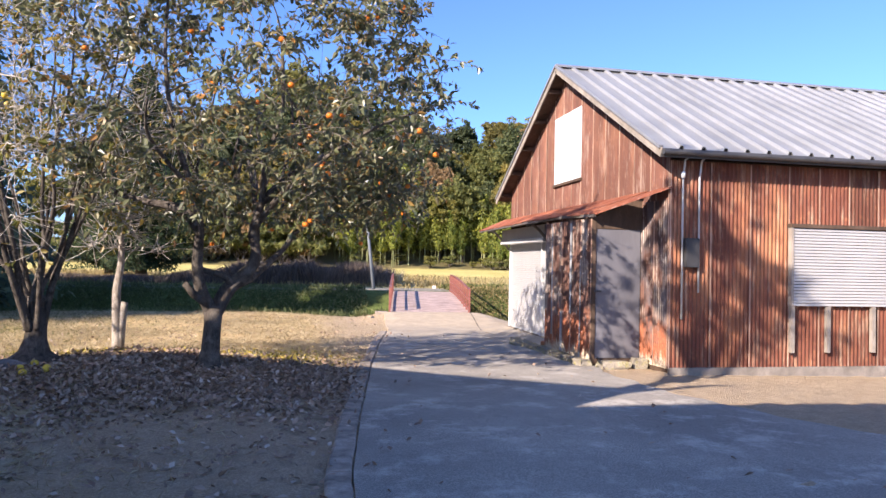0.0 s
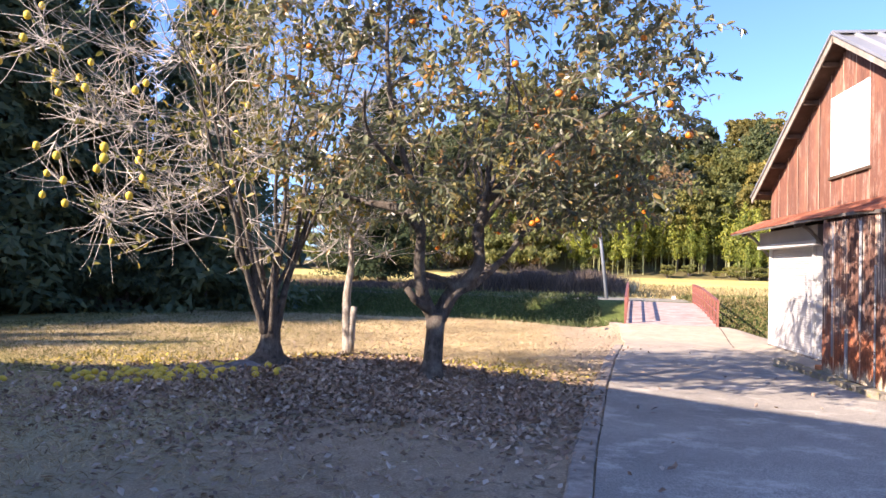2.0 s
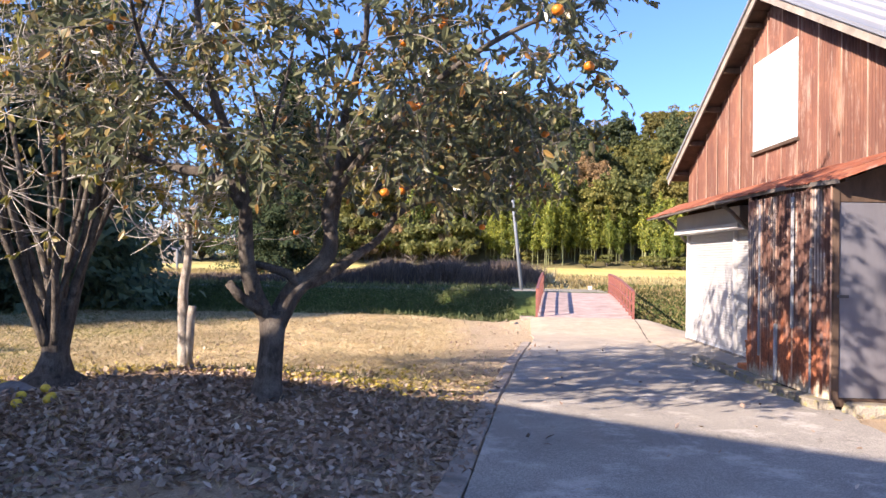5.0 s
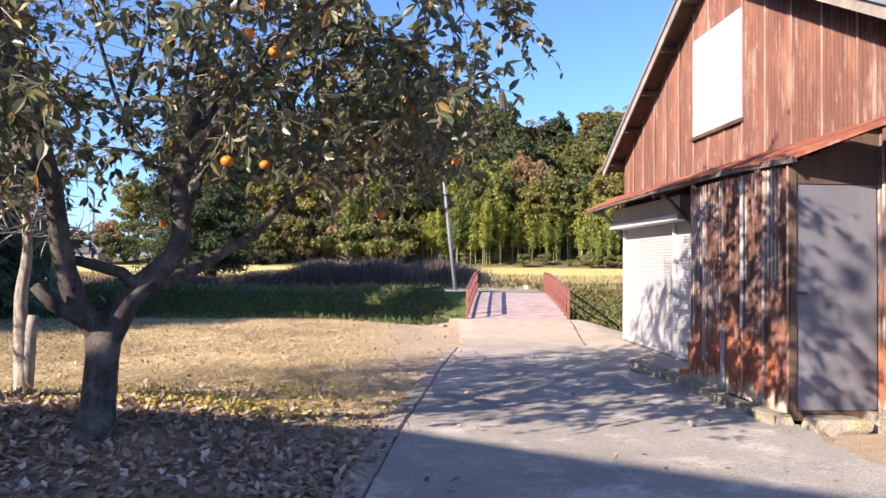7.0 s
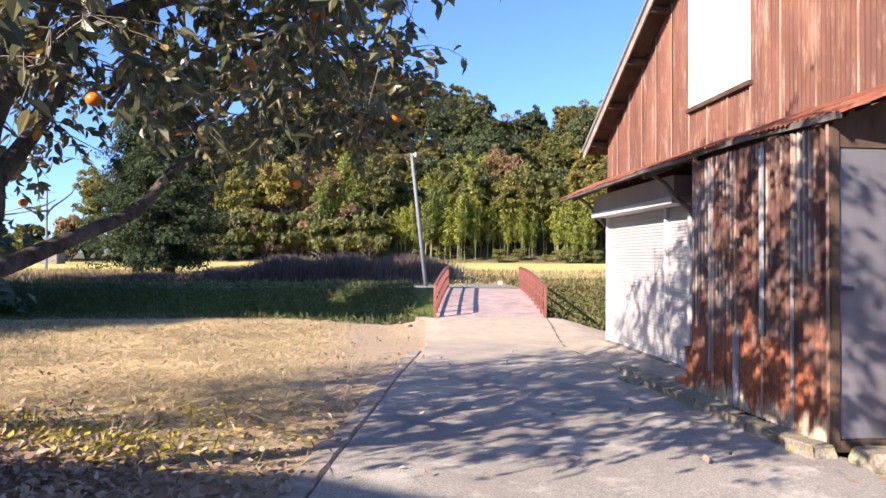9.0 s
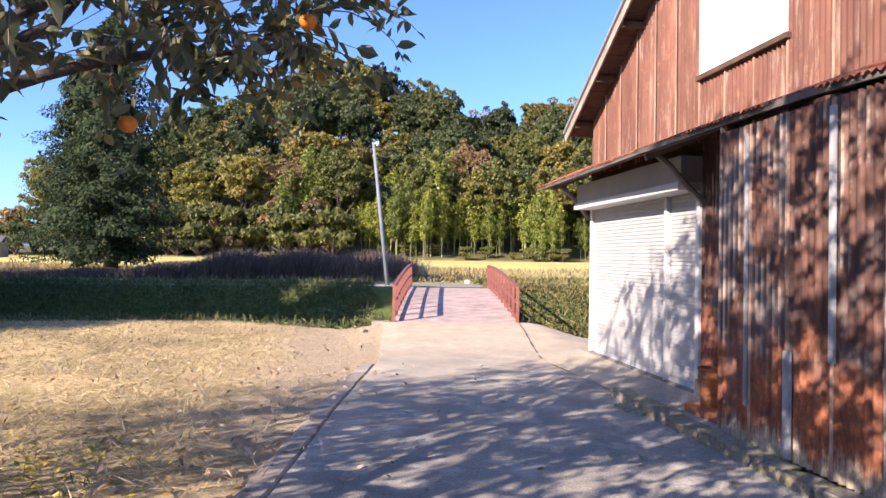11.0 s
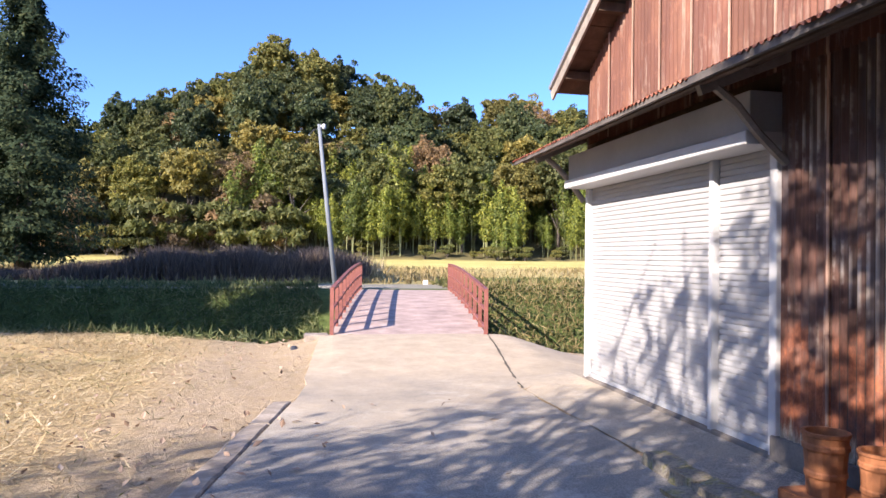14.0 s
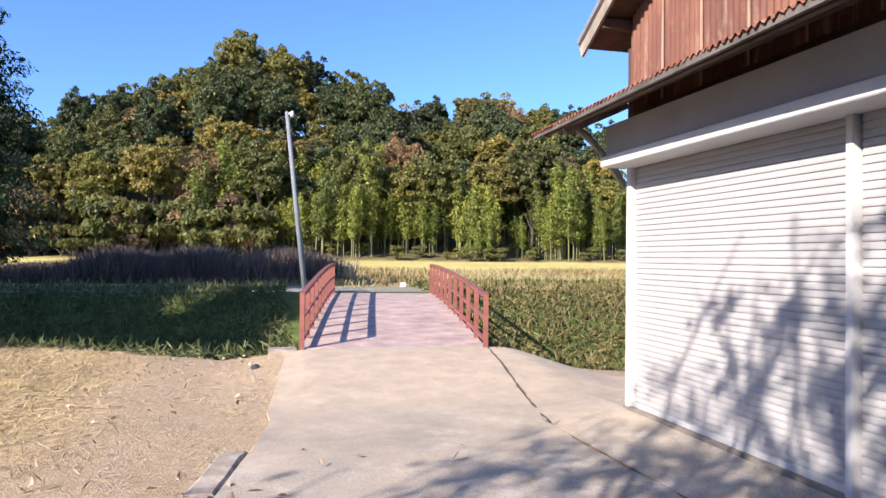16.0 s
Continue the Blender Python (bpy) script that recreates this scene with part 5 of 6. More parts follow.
hedge = far_tree("bush", rng, 2.0, 1.1, 0.0, 0.24, 5000, 16, M_CONIFER)
for k in range(11):
    xx = -11.2 - 0.9 * k + r.uniform(-0.3, 0.3)
    yy = 29.0 - 0.75 * k + r.uniform(-0.5, 0.5)
    plant(hedge, xx, yy, r.uniform(0.7, 1.0), k * 40, "dark undergrowth along the wood", "bush", "undergrowth")
shrub = far_tree("bush", rng, 1.5, 0.9, 0.0, 0.20, 4400, 14, M_WEED_BRIGHT)
for xx, yy, s in ((-14.0, 38.0, 0.9), (-15.6, 39.5, 1.1), (-19.5, 40, 1.2)):
    plant(shrub, xx, yy, s, xx * 30, "sunlit green bush by the track", "bush", "track bushes")
for proto in [k for k, _ in kinds] + [gold, bush, bush2, cedar_far, cedar, hedge, shrub] + bam:
    dispose(proto)


# -- yard trees --
def limb(geo, pts, r0, r1, sides=8):
    """A smooth limb through the points; gives the finer points back."""
    pts = [Vector(p) for p in pts]
    fine = []
    for i in range(len(pts) - 1):
        p0, p1, p2, p3 = pts[max(i - 1, 0)], pts[i], pts[i + 1], pts[min(i + 2, len(pts) - 1)]
        for s in range(4):
            t = s / 4
            fine.append(0.5 * (2 * p1 + (p2 - p0) * t + (2 * p0 - 5 * p1 + 4 * p2 - p3) * t * t + (3 * p1 - p0 - 3 * p2 + p3) * t ** 3))
    fine.append(pts[-1])
    n = len(fine)
    rad = [r0 + (r1 - r0) * (i / (n - 1)) for i in range(n)]
    geo.tube(fine, rad, sides)
    return list(zip(fine, rad))


def grow(geo, skeleton, targets, rnd, wiggle=0.16, thick=0.011, sag=0.1, sides=5):
    """Joins each target to the nearest older wood by a bent, tapering branch; nearest first."""
    pts = [(p.copy(), q) for p, q in skeleton]
    todo = [Vector(t) for t in targets]
    todo.sort(key=lambda t: min((t - p).length for p, _ in pts[::2]))
    ends = []
    for t in todo:
        best, rad = min(pts, key=lambda pr: (pr[0] - t).length + max(0, pr[0].z - t.z) * 0.8)
        d = t - best
        k = max(3, int(d.length / 0.22))
        w = min(rad * 0.75, thick + 0.012 * d.length)
        line = []
        side = Vector((rnd.uniform(-1, 1), rnd.uniform(-1, 1), rnd.uniform(-0.3, 1))) * wiggle * d.length
        for i in range(k + 1):
            u = i / k
            p = best + d * u + side * math.sin(u * math.pi) + Vector((0, 0, sag * d.length * math.sin(u * math.pi)))
            if 0 < i < k:
                p += Vector((rnd.gauss(0, 0.025), rnd.gauss(0, 0.025), rnd.gauss(0, 0.025)))
            line.append(p)
        rr = [w * (1 - u / k) + 0.004 * (u / k) for u in range(k + 1)]
        geo.tube(line, rr, sides, cap=False)
        pts += list(zip(line, rr))[1:]
        ends.append(line)
    return ends


def sprays(geo, lines, rnd, per=5, length=0.5, droop=0.25, thin=0.004):
    """Twigs along the outer parts of the branches."""
    twigs = []
    for line in lines:
        for _ in range(per):
            i = rnd.randrange(len(line) // 2, len(line))
            p = line[i]
            d = (line[i] - line[max(0, i - 2)]).normalized() if i else Vector((0, 0, 1))
            d = (d * 0.6 + Vector((rnd.gauss(0, 0.6), rnd.gauss(0, 0.6), rnd.gauss(0.05, 0.45)))).normalized()
            n, L = 4, length * rnd.uniform(0.5, 1.3)
            tw = [p]
            for s in range(1, n + 1):
                d = (d + Vector((rnd.gauss(0, 0.15), rnd.gauss(0, 0.15), -droop * 0.3 + rnd.gauss(0, 0.1)))).normalized()
                tw.append(tw[-1] + d * L / n)
            geo.tube(tw, [thin * (1.4 - s / n) for s in range(n + 1)], 3, cap=False)
            twigs.append(tw)
    return twigs


def fruit_mesh(name, radius, flat, mat):
    g = Geo()
    prof = [(radius * math.sin(a), radius * flat * (1 - math.cos(a))) for a in (math.pi * i / 7 for i in range(8))]
    g.lathe(prof, (0, 0, 0), 9)
    return g.mesh(name, mat, True)


def inside(p, c, rad):
    return sum(((a - b) / q) ** 2 for a, b, q in zip(p, c, rad)) <= 1


def persimmon_tree():
    rnd, rg = random.Random(31), np.random.default_rng(31)
    bx, by = -0.42, 11.5
    root = thing("persimmon_tree", "forked persimmon tree with thinning leaves and orange fruit", "tree", (bx, by, gz(bx, by)))
    g = Geo()
    sk = []
    g.tube([(bx, by - 0.05, 0.0), (bx - 0.01, by - 0.04, 0.16), (bx, by - 0.03, 0.26), (bx + 0.01, by, 0.42), (bx + 0.03, by + 0.02, 0.80), (bx + 0.03, by + 0.05, 1.10)], [0.31, 0.22, 0.165, 0.135, 0.125, 0.15], 14)
    o = lambda dx, dy, z: (bx + dx, by + dy, z)
    sk += limb(g, [o(0.05, 0.05, 0.96), o(0.22, 0.08, 1.30), o(0.44, 0.10, 1.52), o(0.59, 0.11, 1.72), o(0.60, 0.15, 1.95), o(0.55, 0.20, 2.18), o(0.68, 0.15, 2.65), o(0.72, 0.2, 3.2), o(0.95, 0.1, 4.1), o(0.9, 0.0, 5.2)], 0.12, 0.02, 10)
    sk += limb(g, [o(0.32, 0.08, 1.38), o(0.50, 0.4, 1.46), o(0.72, 1.0, 1.68), o(0.95, 1.6, 1.92), o(1.25, 1.8, 2.32), o(1.9, 1.9, 2.59), o(2.4, 2.1, 2.7), o(2.9, 2.5, 2.9)], 0.075, 0.012)
    sk += limb(g, [o(0.0, 0.02, 1.0), o(-0.12, -0.12, 1.28), o(-0.17, -0.25, 1.62), o(-0.14, -0.42, 1.95), o(-0.11, -0.58, 2.22), o(-0.2, -0.7, 2.7), o(-0.45, -0.8, 3.5), o(-0.6, -0.7, 4.5), o(-0.6, -0.6, 5.4)], 0.10, 0.016, 10)
    sk += limb(g, [o(-0.11, -0.56, 2.18), o(-0.32, -0.5, 2.40), o(-0.60, -0.38, 2.50), o(-0.92, -0.3, 2.55), o(-1.5, 0.1, 2.75), o(-2.2, 0.5, 3.2)], 0.085, 0.018)
    sk += limb(g, [o(0.55, 0.20, 2.2), o(1.0, -0.2, 2.75), o(1.7, -0.8, 3.3), o(2.4, -1.1, 3.7), o(3.0, -1.2, 3.9)], 0.05, 0.012)
    sk += limb(g, [o(0.68, 0.15, 2.65), o(1.2, 0.7, 3.2), o(1.8, 1.5, 3.7), o(2.2, 2.2, 4.0)], 0.075, 0.02)
    sk += limb(g, [o(-0.2, -0.7, 2.7), o(-0.45, -1.2, 3.0), o(-0.6, -1.7, 3.3), o(-0.5, -2.2, 3.6)], 0.035, 0.012)
    sk += limb(g, [o(0.60, 0.15, 1.95), o(0.55, 0.9, 2.5), o(0.4, 1.7, 3.2), o(0.2, 2.3, 3.9)], 0.065, 0.018)
    # upright shoots on the far side of the crown
    for k in range(12):
        x0, y0, z0 = rnd.uniform(-0.6, 1.6), rnd.uniform(1.6, 3.4), rnd.uniform(3.0, 3.7)
        h = rnd.uniform(1.6, 2.6)
        sk += limb(g, [o(x0 * 0.6 + 0.2, y0 * 0.8, z0 - 0.5), o(x0, y0, z0), o(x0 + rnd.uniform(-0.4, 0.4), y0 + rnd.uniform(-0.1, 0.3), z0 + h * 0.5), o(x0 + rnd.uniform(-0.8, 0.8), y0 + rnd.uniform(-0.1, 0.5), z0 + h)], rnd.uniform(0.028, 0.042), 0.009, 6)
    # cut stubs near the fork
    g.tube([o(-0.06, -0.1, 1.12), o(-0.22, -0.28, 1.26), o(-0.31, -0.38, 1.40)], [0.07, 0.055, 0.042], 8)
    g.tube([o(0.30, 0.06, 1.36), o(0.20, -0.05, 1.50), o(0.02, -0.12, 1.56), o(-0.12, -0.15, 1.60)], [0.06, 0.05, 0.045, 0.04], 8)
    part("trunk", g, M_BARK, root, "forked trunk with dark grey bark", smooth=True)
    targets = []
    while len(targets) < 310:
        p = (rnd.uniform(-3.2, 4.0), rnd.uniform(8.0, 15.6), rnd.uniform(2.35, 6.9))
        if inside(p, (-0.05, 11.9, 4.3), (3.1, 3.3, 2.6)) and (rnd.random() < 0.35 or not inside(p, (0.3, 11.6, 4.1), (2.3, 2.3, 1.6))) and (p[1] < 12.8 or (p[2] < 3.9 and rnd.random() < 0.6) or rnd.random() < 0.1):
            targets.append(p)
    targets += [(min(2.7, rnd.gauss(2.05, 0.4)), rnd.gauss(13.6, 0.35), rnd.uniform(2.5, 3.05)) for _ in range(14)]
    targets += [(min(2.5, rnd.gauss(1.55, 0.55)), rnd.gauss(11.6, 0.55), rnd.uniform(2.5, 3.5)) for _ in range(12)]
    targets += [(min(2.45, rnd.gauss(1.75, 0.6)), rnd.gauss(10.9, 0.8), rnd.uniform(2.6, 4.6)) for _ in range(34)]
    g = Geo()
    lines = grow(g, sk, targets, rnd, 0.14, 0.012, 0.06)
    twigs = sprays(g, lines, rnd, 6, 0.55, 0.5, 0.0042)
    part("branch_work", g, M_BRANCH, root, "bent grey branches and twigs", smooth=True)
    P, D = [], []
    for tw in twigs:
        for _ in range(rnd.choice((7, 9, 11, 13))):
            i = rnd.randrange(1, len(tw))
            p = tw[i - 1].lerp(tw[i], rnd.random())
            P.append(p)
            D.append(((tw[i] - tw[i - 1]).normalized() * 0.35 + Vector((rnd.gauss(0, 0.55), rnd.gauss(0, 0.55), rnd.gauss(-0.35, 0.5)))))
    P, D = np.array(P), np.array(D)
    N = rg.normal(size=P.shape) * 0.7 + np.array([0, 0, 0.5])
    # leaves over the path, which the walker passes nearest, stand singly
    near = [i for i in range(len(P)) if P[i][0] > 1.3 and P[i][1] > 12.2 and P[i][2] < 3.3][:280]
    kinds_of_leaf = []
    for k in range(6):
        v, f = oval_leaves(rg, np.zeros((1, 3)), np.array([[0.0, 1.0, 0.0]]), np.array([[0.0, 0.0, 1.0]]), 0.13)
        kinds_of_leaf.append(cloud_mesh("leaf", v, f, M_LEAF_NEAR))
    for i in near:
        d = Vector(D[i]).normalized()
        nn = Vector(N[i])
        nn = (nn - d * nn.dot(d)).normalized()
        side = d.cross(nn)
        m = Matrix((side, d, nn)).transposed().to_4x4()
        m.translation = Vector(P[i])
        share("leaf", kinds_of_leaf[i % 6], root, m)
    rest = np.setdiff1d(np.arange(len(P)), near)
    P, D, N = P[rest], D[rest], N[rest]
    V, F = oval_leaves(rg, P, D, N, 0.112)
    ob = new("leaves", cloud_mesh("leaves", V, F, M_LEAF_A))
    tagged(ob, "drooping dark green and yellowing leaves", kind="stuff")
    ob.parent = root
    ob.matrix_parent_inverse = root.matrix_basis.inverted()
    me = fruit_mesh("fruit", 0.042, 0.85, M_PERSIMMON)
    for k in range(84):
        tw = rnd.choice(twigs)
        p = tw[rnd.randrange(1, len(tw))]
        share("fruit", me, root, Matrix.Translation(p - Vector((0, 0, 0.085))))


def quince_tree():
    rnd, rg = random.Random(12), np.random.default_rng(12)
    bx, by = -2.88, 11.84
    z = gz(bx, by)
    root = thing("quince_tree", "many-stemmed half-bare tree with pale twigs and yellow fruit", "tree", (bx, by, z))
    g = Geo()
    sk = []
    g.tube([(bx, by, z - 0.1), (bx, by, z + 0.04), (bx, by, z + 0.15), (bx + 0.01, by, z + 0.32), (bx + 0.02, by, z + 0.6), (bx, by, z + 0.95)], [0.50, 0.36, 0.21, 0.15, 0.13, 0.14], 12)
    for k in range(14):
        a = 2 * math.pi * k / 14 + rnd.uniform(-0.2, 0.2)
        s = rnd.uniform(0.6, 1.25)
        lean = 1.25 if math.cos(a) < 0 else 0.85
        p = [(bx + math.cos(a) * 0.1, by + math.sin(a) * 0.1, z + 0.45)]
        for f, zz in ((0.20, 1.0), (0.42, 1.55), (0.62, 2.2), (0.90, 3.0), (1.2, 3.9), (1.55, 4.9 + rnd.uniform(-0.5, 0.6))):
            q = f * s * lean
            p.append((bx + math.cos(a) * q + rnd.gauss(0, 0.05), by + math.sin(a) * q * 0.9 + rnd.gauss(0, 0.05), z + zz))
        sk += limb(g, p, rnd.uniform(0.038, 0.062), 0.010, 6)
    part("trunk", g, M_BARK, root, "bundle of upright grey stems", smooth=True)
    targets = []
    while len(targets) < 190:
        p = (rnd.uniform(-7.0, -0.4), rnd.uniform(9.0, 14.6), rnd.uniform(1.8, 6.6))
        if inside(p, (-3.5, 11.8, 4.05), (3.15, 2.6, 2.4)):
            targets.append(p)
    g = Geo()
    lines = grow(g, sk, targets, rnd, 0.08, 0.008, 0.12, 4)
    twigs = sprays(g, lines, rnd, 11, 0.75, -0.15, 0.0047)
    part("branch_work", g, M_TWIG, root, "pale grey bare twigs", smooth=True)
    P, D = [], []
    for tw in twigs:
        if rnd.random() < (0.5 if tw[0].x > -3.7 else 0.16):
            for _ in range(rnd.choice((2, 4, 6))):
                i = rnd.randrange(1, len(tw))
                P.append(tw[i - 1].lerp(tw[i], rnd.random()))
                D.append(Vector((rnd.gauss(0, 0.5), rnd.gauss(0, 0.5), rnd.gauss(-0.3, 0.5))))
    P, D = np.array(P), np.array(D)
    V, F = oval_leaves(rg, P, D, rg.normal(size=P.shape) + np.array([0, 0, 0.5]), 0.115)
    ob = new("leaves", cloud_mesh("leaves", V, F, M_LEAF_B))
    tagged(ob, "sparse yellow-green leaves", kind="stuff")
    ob.parent = root
    ob.matrix_parent_inverse = root.matrix_basis.inverted()
    me = fruit_mesh("fruit", 0.05, 1.25, M_QUINCE)
    far = [tw for tw in twigs if tw[-1].x < -3.6]
    for k in range(46):
        p = rnd.choice(far)[-1]
        share("fruit", me, root, Matrix.Translation(p - Vector((0, 0, 0.12))))


def pruned_tree():
    rnd = random.Random(9)
    bx, by = -2.28, 14.0
    z = gz(bx, by)
    root = thing("pruned_tree", "slim pale pruned tree with bare twigs", "tree", (bx, by, z))
    g = Geo()
    sk = limb(g, [(bx, by, z - 0.1), (bx - 0.02, by, z + 0.5), (bx - 0.04, by, z + 1.1), (bx + 0.02, by, z + 1.6), (bx, by, z + 2.2)], 0.098, 0.045)
    g.tube([(bx + 0.04, by, z), (bx + 0.06, by, z + 0.4), (bx + 0.075, by, z + 0.75), (bx + 0.10, by, z + 0.9)], [0.075, 0.07, 0.066, 0.058], 7)
    part("trunk", g, M_BARK_PALE, root, "pale flaking trunk with a cut stub", smooth=True)
    targets = [(bx + rnd.gauss(0, 0.5), by + rnd.gauss(0, 0.4), z + rnd.uniform(1.75, 2.9)) for _ in range(34)]
    g = Geo()
    lines = grow(g, sk[9:], targets, rnd, 0.06, 0.022, 0.0, 5)
    sprays(g, lines, rnd, 6, 0.45, -0.2, 0.009)
    part("branch_work", g, M_TWIG, root, "pale bare twigs", smooth=True)


persimmon_tree()
quince_tree()
pruned_tree()


# ---- loose ground cover ----
def on_ground(rg, n, xr, yr, weight=None):
    P = np.stack([rg.uniform(*xr, n), rg.uniform(*yr, n)], 1)
    if weight is not None:
        P = P[rg.uniform(0, 1, len(P)) < weight(P[:, 0], P[:, 1])]
    return np.column_stack([P, height(P[:, 0], P[:, 1])])


def scatter(name, P, rg, size, width, mat, label, category, up=1.0, tilt=0.35, lift=0.012, droop=None, shape=None):
    N = rg.normal(size=P.shape) * tilt + np.array([0, 0, up])
    N /= np.linalg.norm(N, axis=1, keepdims=True)
    V, F = (shape or leaf_cloud)(rg, P + np.array([0, 0, lift]), N, size, width, droop)
    return tagged(new(name, cloud_mesh(name, V, F, mat)), label, category, kind="stuff")


rg = np.random.default_rng(77)
off_path = lambda x, y: (x < np.interp(y, KERB_Y, KERB_X) - 0.05)
bare = lambda x, y: 0.35 + 0.65 * (np.sin(x * 1.7 + y) * np.sin(y * 1.3 - x * 0.6) > -0.2)
litter_w = lambda x, y: off_path(x, y) * bare(x, y) * np.clip(1.2 * np.exp(-(((x + 1.5) / 3.2) ** 2 + ((y - 10.7) / 1.7) ** 2)) + 0.05 * (y < 11), 0, 1)
scatter("leaf_litter", on_ground(rg, 130000, (-8, 2.3), (2.0, 14.5), litter_w), rg, 0.085, 0.6, M_LITTER, "curled brown fallen leaves under the trees", "fallen leaves", tilt=0.5, lift=0.02)
scatter("leaf_litter", on_ground(rg, 9000, (-6, 3.0), (9, 21), lambda x, y: off_path(x, y) * 0.22 * np.exp(-np.abs(y - 13) / 3)), rg, 0.09, 0.6, M_LITTER, "scattered dry leaves on the grass", "fallen leaves", tilt=0.5, lift=0.02)
scatter("path_litter", on_ground(rg, 420, (1.3, 6.2), (3, 21), lambda x, y: (x > np.interp(y, KERB_Y, KERB_X)) * np.clip(0.25 + (np.interp(y, KERB_Y, KERB_X) + 1.2 - x), 0.2, 1)), rg, 0.085, 0.6, M_LITTER, "a few dry leaves lying on the concrete", "fallen leaves", tilt=0.5, lift=0.05)
scatter("yellow_leaves", on_ground(rg, 26000, (-7.5, 2.4), (12.3, 16.5), lambda x, y: off_path(x, y) * np.exp(-np.abs(y - 13.3 - 0.2 * np.sin(x * 2)) / 0.8) * (0.25 + 0.75 * (np.sin(x * 1.3 + 1) * np.sin(y * 2.1 + x) > -0.1)) * np.clip((1.9 - x) / 1.5, 0.1, 1)), rg, 0.075, 0.6, M_YELLOW_LITTER, "yellow fallen leaves in the grass", "fallen leaves", tilt=0.4, lift=0.02)
scatter("yard_leaves", on_ground(rg, 5000, (-9, 3.4), (14, 26.5), lambda x, y: off_path(x, y) * 0.3), rg, 0.075, 0.6, M_LITTER, "scattered dry leaves across the yard", "fallen leaves", tilt=0.5, lift=0.02)
grass_w = lambda x, y: (x < np.interp(y, KERB_Y, KERB_X) - 0.15) * (y < ditch_edge(x) + 0.1) * np.clip((y - 12.3) / 1.5, 0.06, 1) * (0.3 + 0.7 * (np.sin(x * 0.9 + 2 * np.sin(y * 0.5)) * np.sin(y * 0.8 + x * 0.3) > -0.25)) * np.clip((2.8 - x) / 2.5, 0.12, 1) * np.where(y > 16.5, np.clip((2.4 - x) / 1.6, 0.25, 1), 1)
scatter("dry_grass", on_ground(rg, 330000, (-12, 3.6), (9, 28.2), grass_w), rg, 0.20, 0.045, M_STRAW, "mown dry straw-coloured grass", "grass", tilt=0.28, lift=0.015, shape=far_leaves)
scatter("green_grass", on_ground(rg, 60000, (-14, 2.5), (11.5, 27.5), lambda x, y: off_path(x, y) * np.clip(0.1 + (-3 - x) / 8, 0.04, 0.6) + 0.5 * (np.abs(y - 13.6) < 0.9) * (x < 1.2)), rg, 0.11, 0.09, M_WEED_BRIGHT, "short green and yellow grass", "grass", up=0.2, tilt=0.8, lift=0.02)


def bank_weight(x, y):
    e = ditch_edge(x)
    bridge_x = np.interp(y, (25, 34.6), (5.3, 6.62))
    return ((y > e + 0.2) & (y < 36.2) & (np.abs(x - bridge_x) > 1.6)) * 1.0


P = on_ground(rg, 90000, (-26, 3.9), (25, 36.3), bank_weight)
scatter("bank_weeds", P, rg, 0.24, 0.16, M_WEED, "dense dark green weeds on the ditch bank", "weeds", up=0.5, tilt=0.8, lift=0.10, droop=(0, 0, 0.5))
P = on_ground(rg, 14000, (6.6, 24), (23, 36.3), bank_weight)
scatter("bank_straw", P, rg, 0.26, 0.12, M_FIELD, "dry brown grass among the weeds beside the bridge", "grass", up=0.5, tilt=0.8, lift=0.14, droop=(0, 0, 0.7))
P = on_ground(rg, 40000, (6.6, 24), (23, 36.3), bank_weight)
scatter("bank_weeds", P, rg, 0.16, 0.4, M_WEED_BRIGHT, "sunlit green and yellow weeds beside the bridge", "weeds", up=0.5, tilt=0.8, lift=0.10, droop=(0, 0, 0.5))


def upright_blades(rg, P, h, w, lean=0.15):
    k = len(P)
    a = rg.uniform(0, math.pi, k)
    S = np.stack([np.cos(a), np.sin(a), np.zeros(k)], 1) * w
    H = (h * rg.uniform(0.55, 1.15, k))[:, None]
    T = np.column_stack([rg.normal(0, lean, (k, 2)), np.ones(k)]) * H
    V = np.stack([P - S, P + S, P + T * 0.6 + S * 0.8, P + T, P + T * 0.6 - S * 0.8], 1).reshape(-1, 3)
    I = np.arange(k)[:, None] * 5
    return V, I + np.array([[0, 1, 2, 3, 4]])


def dead_w(x, y):
    return np.clip(1 - np.abs(y - 44.0) / 2.6, 0, 1) * np.clip((6.3 - x) / 0.8, 0, 1) * np.clip(0.25 + (x + 16) / 14, 0, 1) * (x > -16)


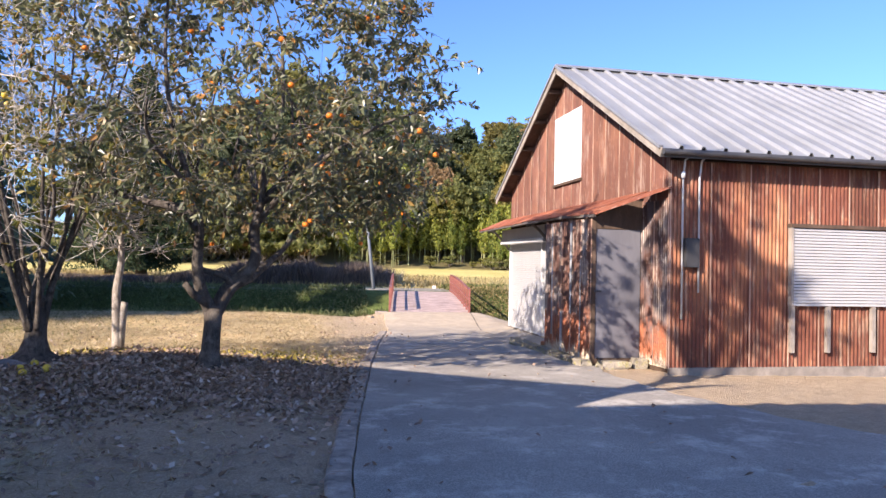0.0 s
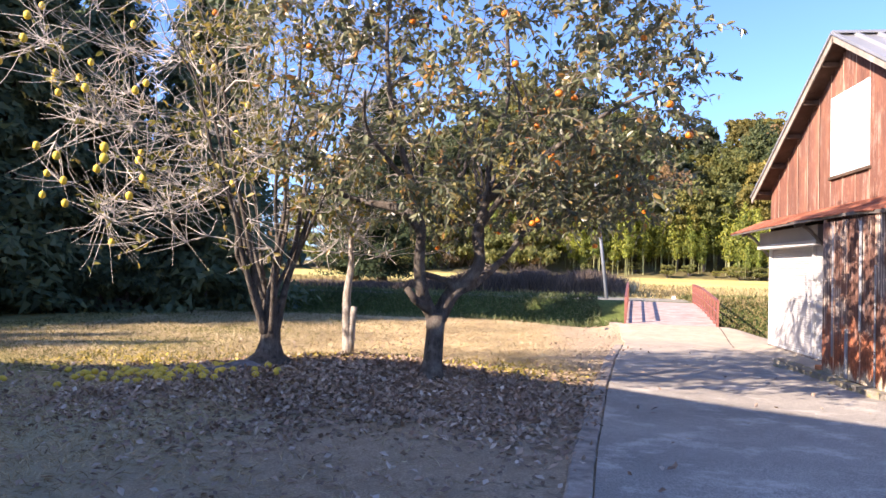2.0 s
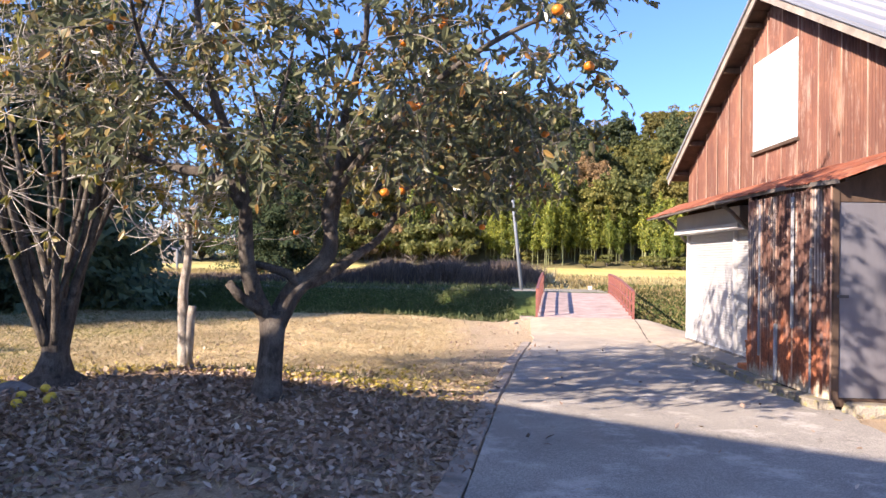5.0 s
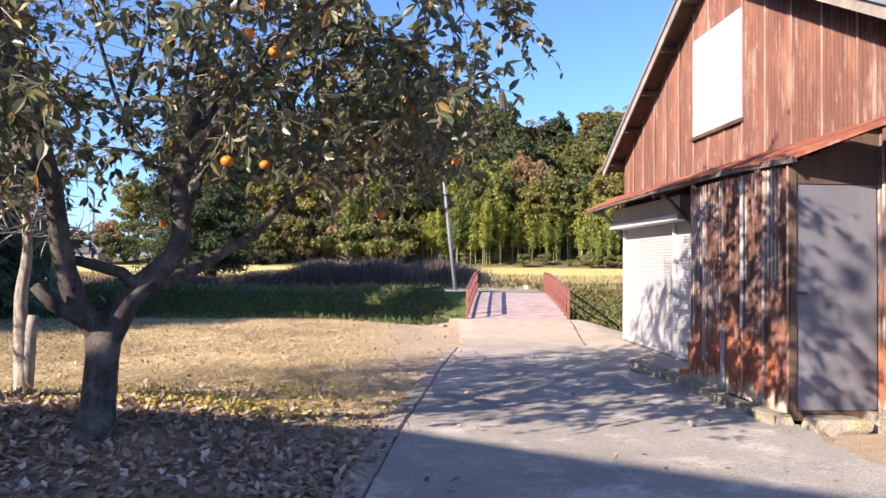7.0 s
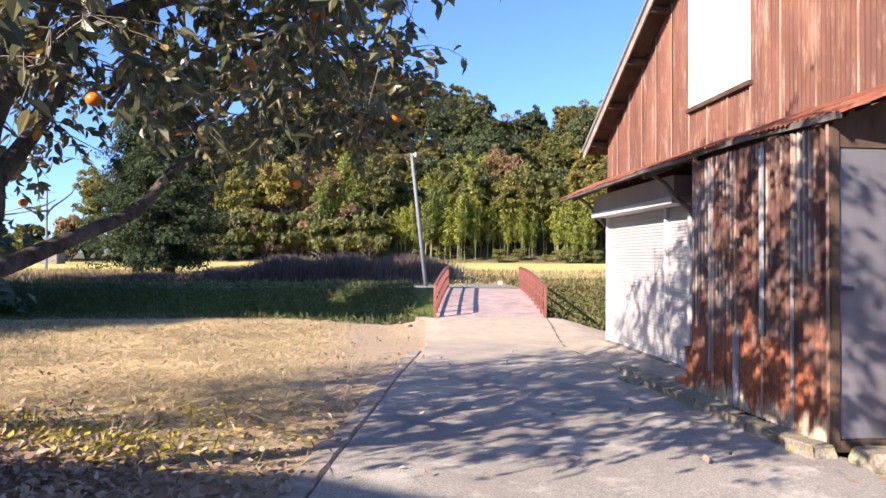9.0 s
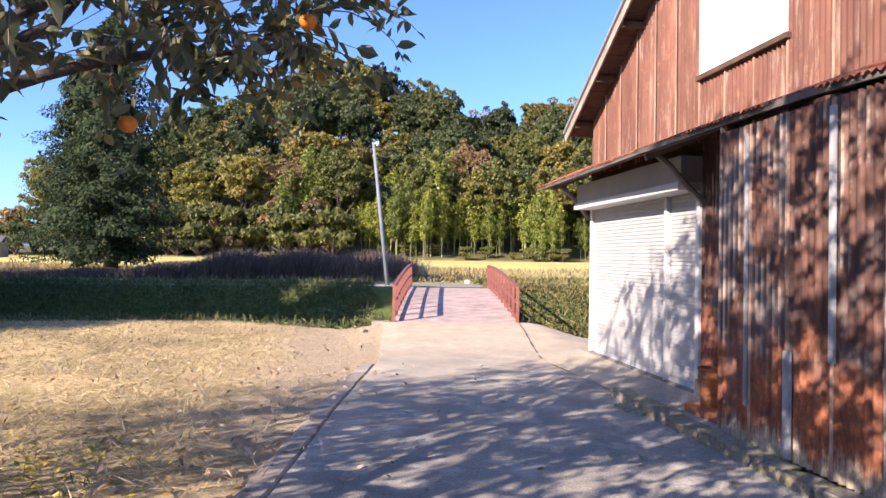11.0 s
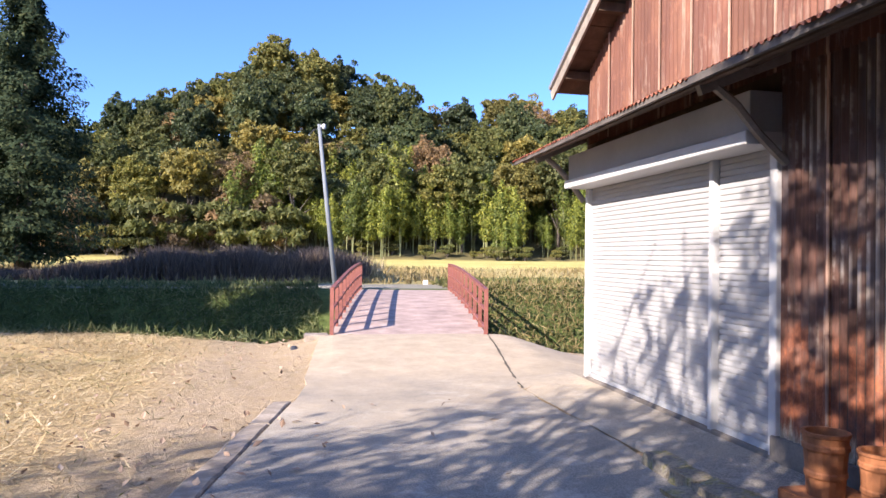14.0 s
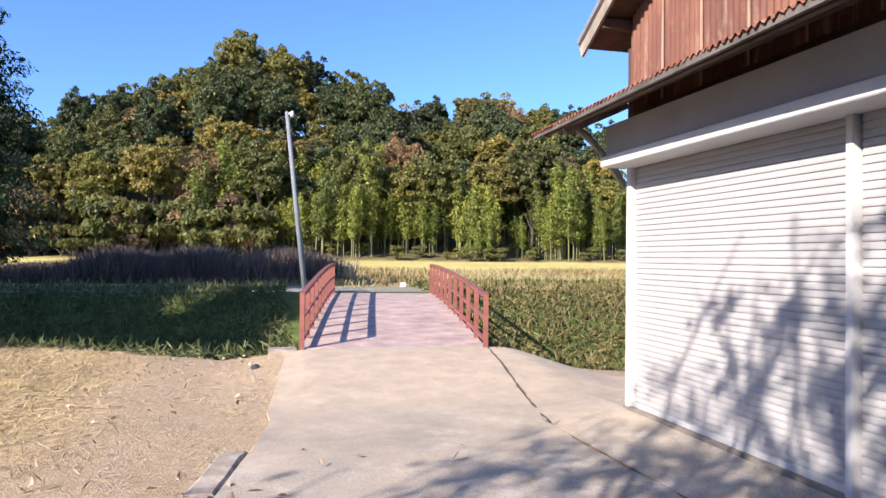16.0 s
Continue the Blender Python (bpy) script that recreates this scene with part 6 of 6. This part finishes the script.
P = on_ground(rg, 90000, (-16, 6.4), (41.2, 46.8), dead_w)
hh = 1.35 * np.clip((P[:, 0] + 9) / 7, 0.28, 1.0) * (0.9 + 0.12 * np.sin(P[:, 0] * 1.9))
V, F = upright_blades(rg, P, hh, 0.02, 0.3)
tagged(new("dead_weeds", cloud_mesh("dead_weeds", V, F, M_DEADWEED)), "tall grey-brown dead weeds beside the track", "weeds", kind="stuff")
P = on_ground(rg, 30000, (-30, 45), (40.0, 60), lambda x, y: 0.5 + 0.4 * np.sin(x * 0.3))
V, F = upright_blades(rg, P, np.full(len(P), 0.30), 0.03, 0.5)
tagged(new("field_grass", cloud_mesh("field_grass", V, F, M_FIELD)), "dry grass on the fallow field", "grass", kind="stuff")
P = on_ground(rg, 260, (6.1, 6.9), (43, 45))
V, F = upright_blades(rg, P, np.full(len(P), 0.95), 0.02, 0.3)
tagged(new("pampas_grass", cloud_mesh("pampas_grass", V, F, M_STRAW)), "pale feathery grass tuft", "grass", kind="stuff")
P = on_ground(rg, 9000, (8.5, 30), (35.8, 39.5))
scatter("track_weeds", P, rg, 0.3, 0.4, M_WEED_BRIGHT, "green weeds along the track", "weeds", up=0.5, tilt=0.8, lift=0.08, droop=(0, 0, 0.5))

scatter("shade_grass", on_ground(rg, 70000, (-9, 1.2), (3.0, 11.0), lambda x, y: off_path(x, y) * np.clip((0.6 - x) / 5, 0.0, 0.8) * bare(x + 1, y)), rg, 0.09, 0.05, M_STRAW, "thin short grass in the shade of the houses", "grass", up=0.5, tilt=0.6, lift=0.012)

# Windfall fruit
me = fruit_mesh("windfall_fruit", 0.055, 0.85, M_QUINCE)
rr = random.Random(5)
for k in range(95):
    xx, yy = (rr.gauss(-4.2, 0.7), rr.gauss(11.2, 0.3)) if k < 72 else (rr.uniform(-6.4, -2.9), rr.uniform(10.5, 12.3))
    ob = new("windfall_fruit", me)
    ob.matrix_basis = Matrix.Translation((xx, yy, gz(xx, yy) - 0.006)) @ pose(0, 0, 0, rr.uniform(-20, 20), rr.uniform(-20, 20), 0)
    tagged(ob, "yellow windfall fruit lying on the ground", "fruit", "windfall fruit")

# pale grass tufts on the ditch edge
P = on_ground(rg, 70, (0.9, 1.5), (28.3, 28.7))
V, F = upright_blades(rg, P, np.full(len(P), 0.55), 0.012, 0.25)
tagged(new("pale_tufts", cloud_mesh("pale_tufts", V, F, M_STRAW)), "pale dry tufts at the ditch edge", "grass", kind="stuff")
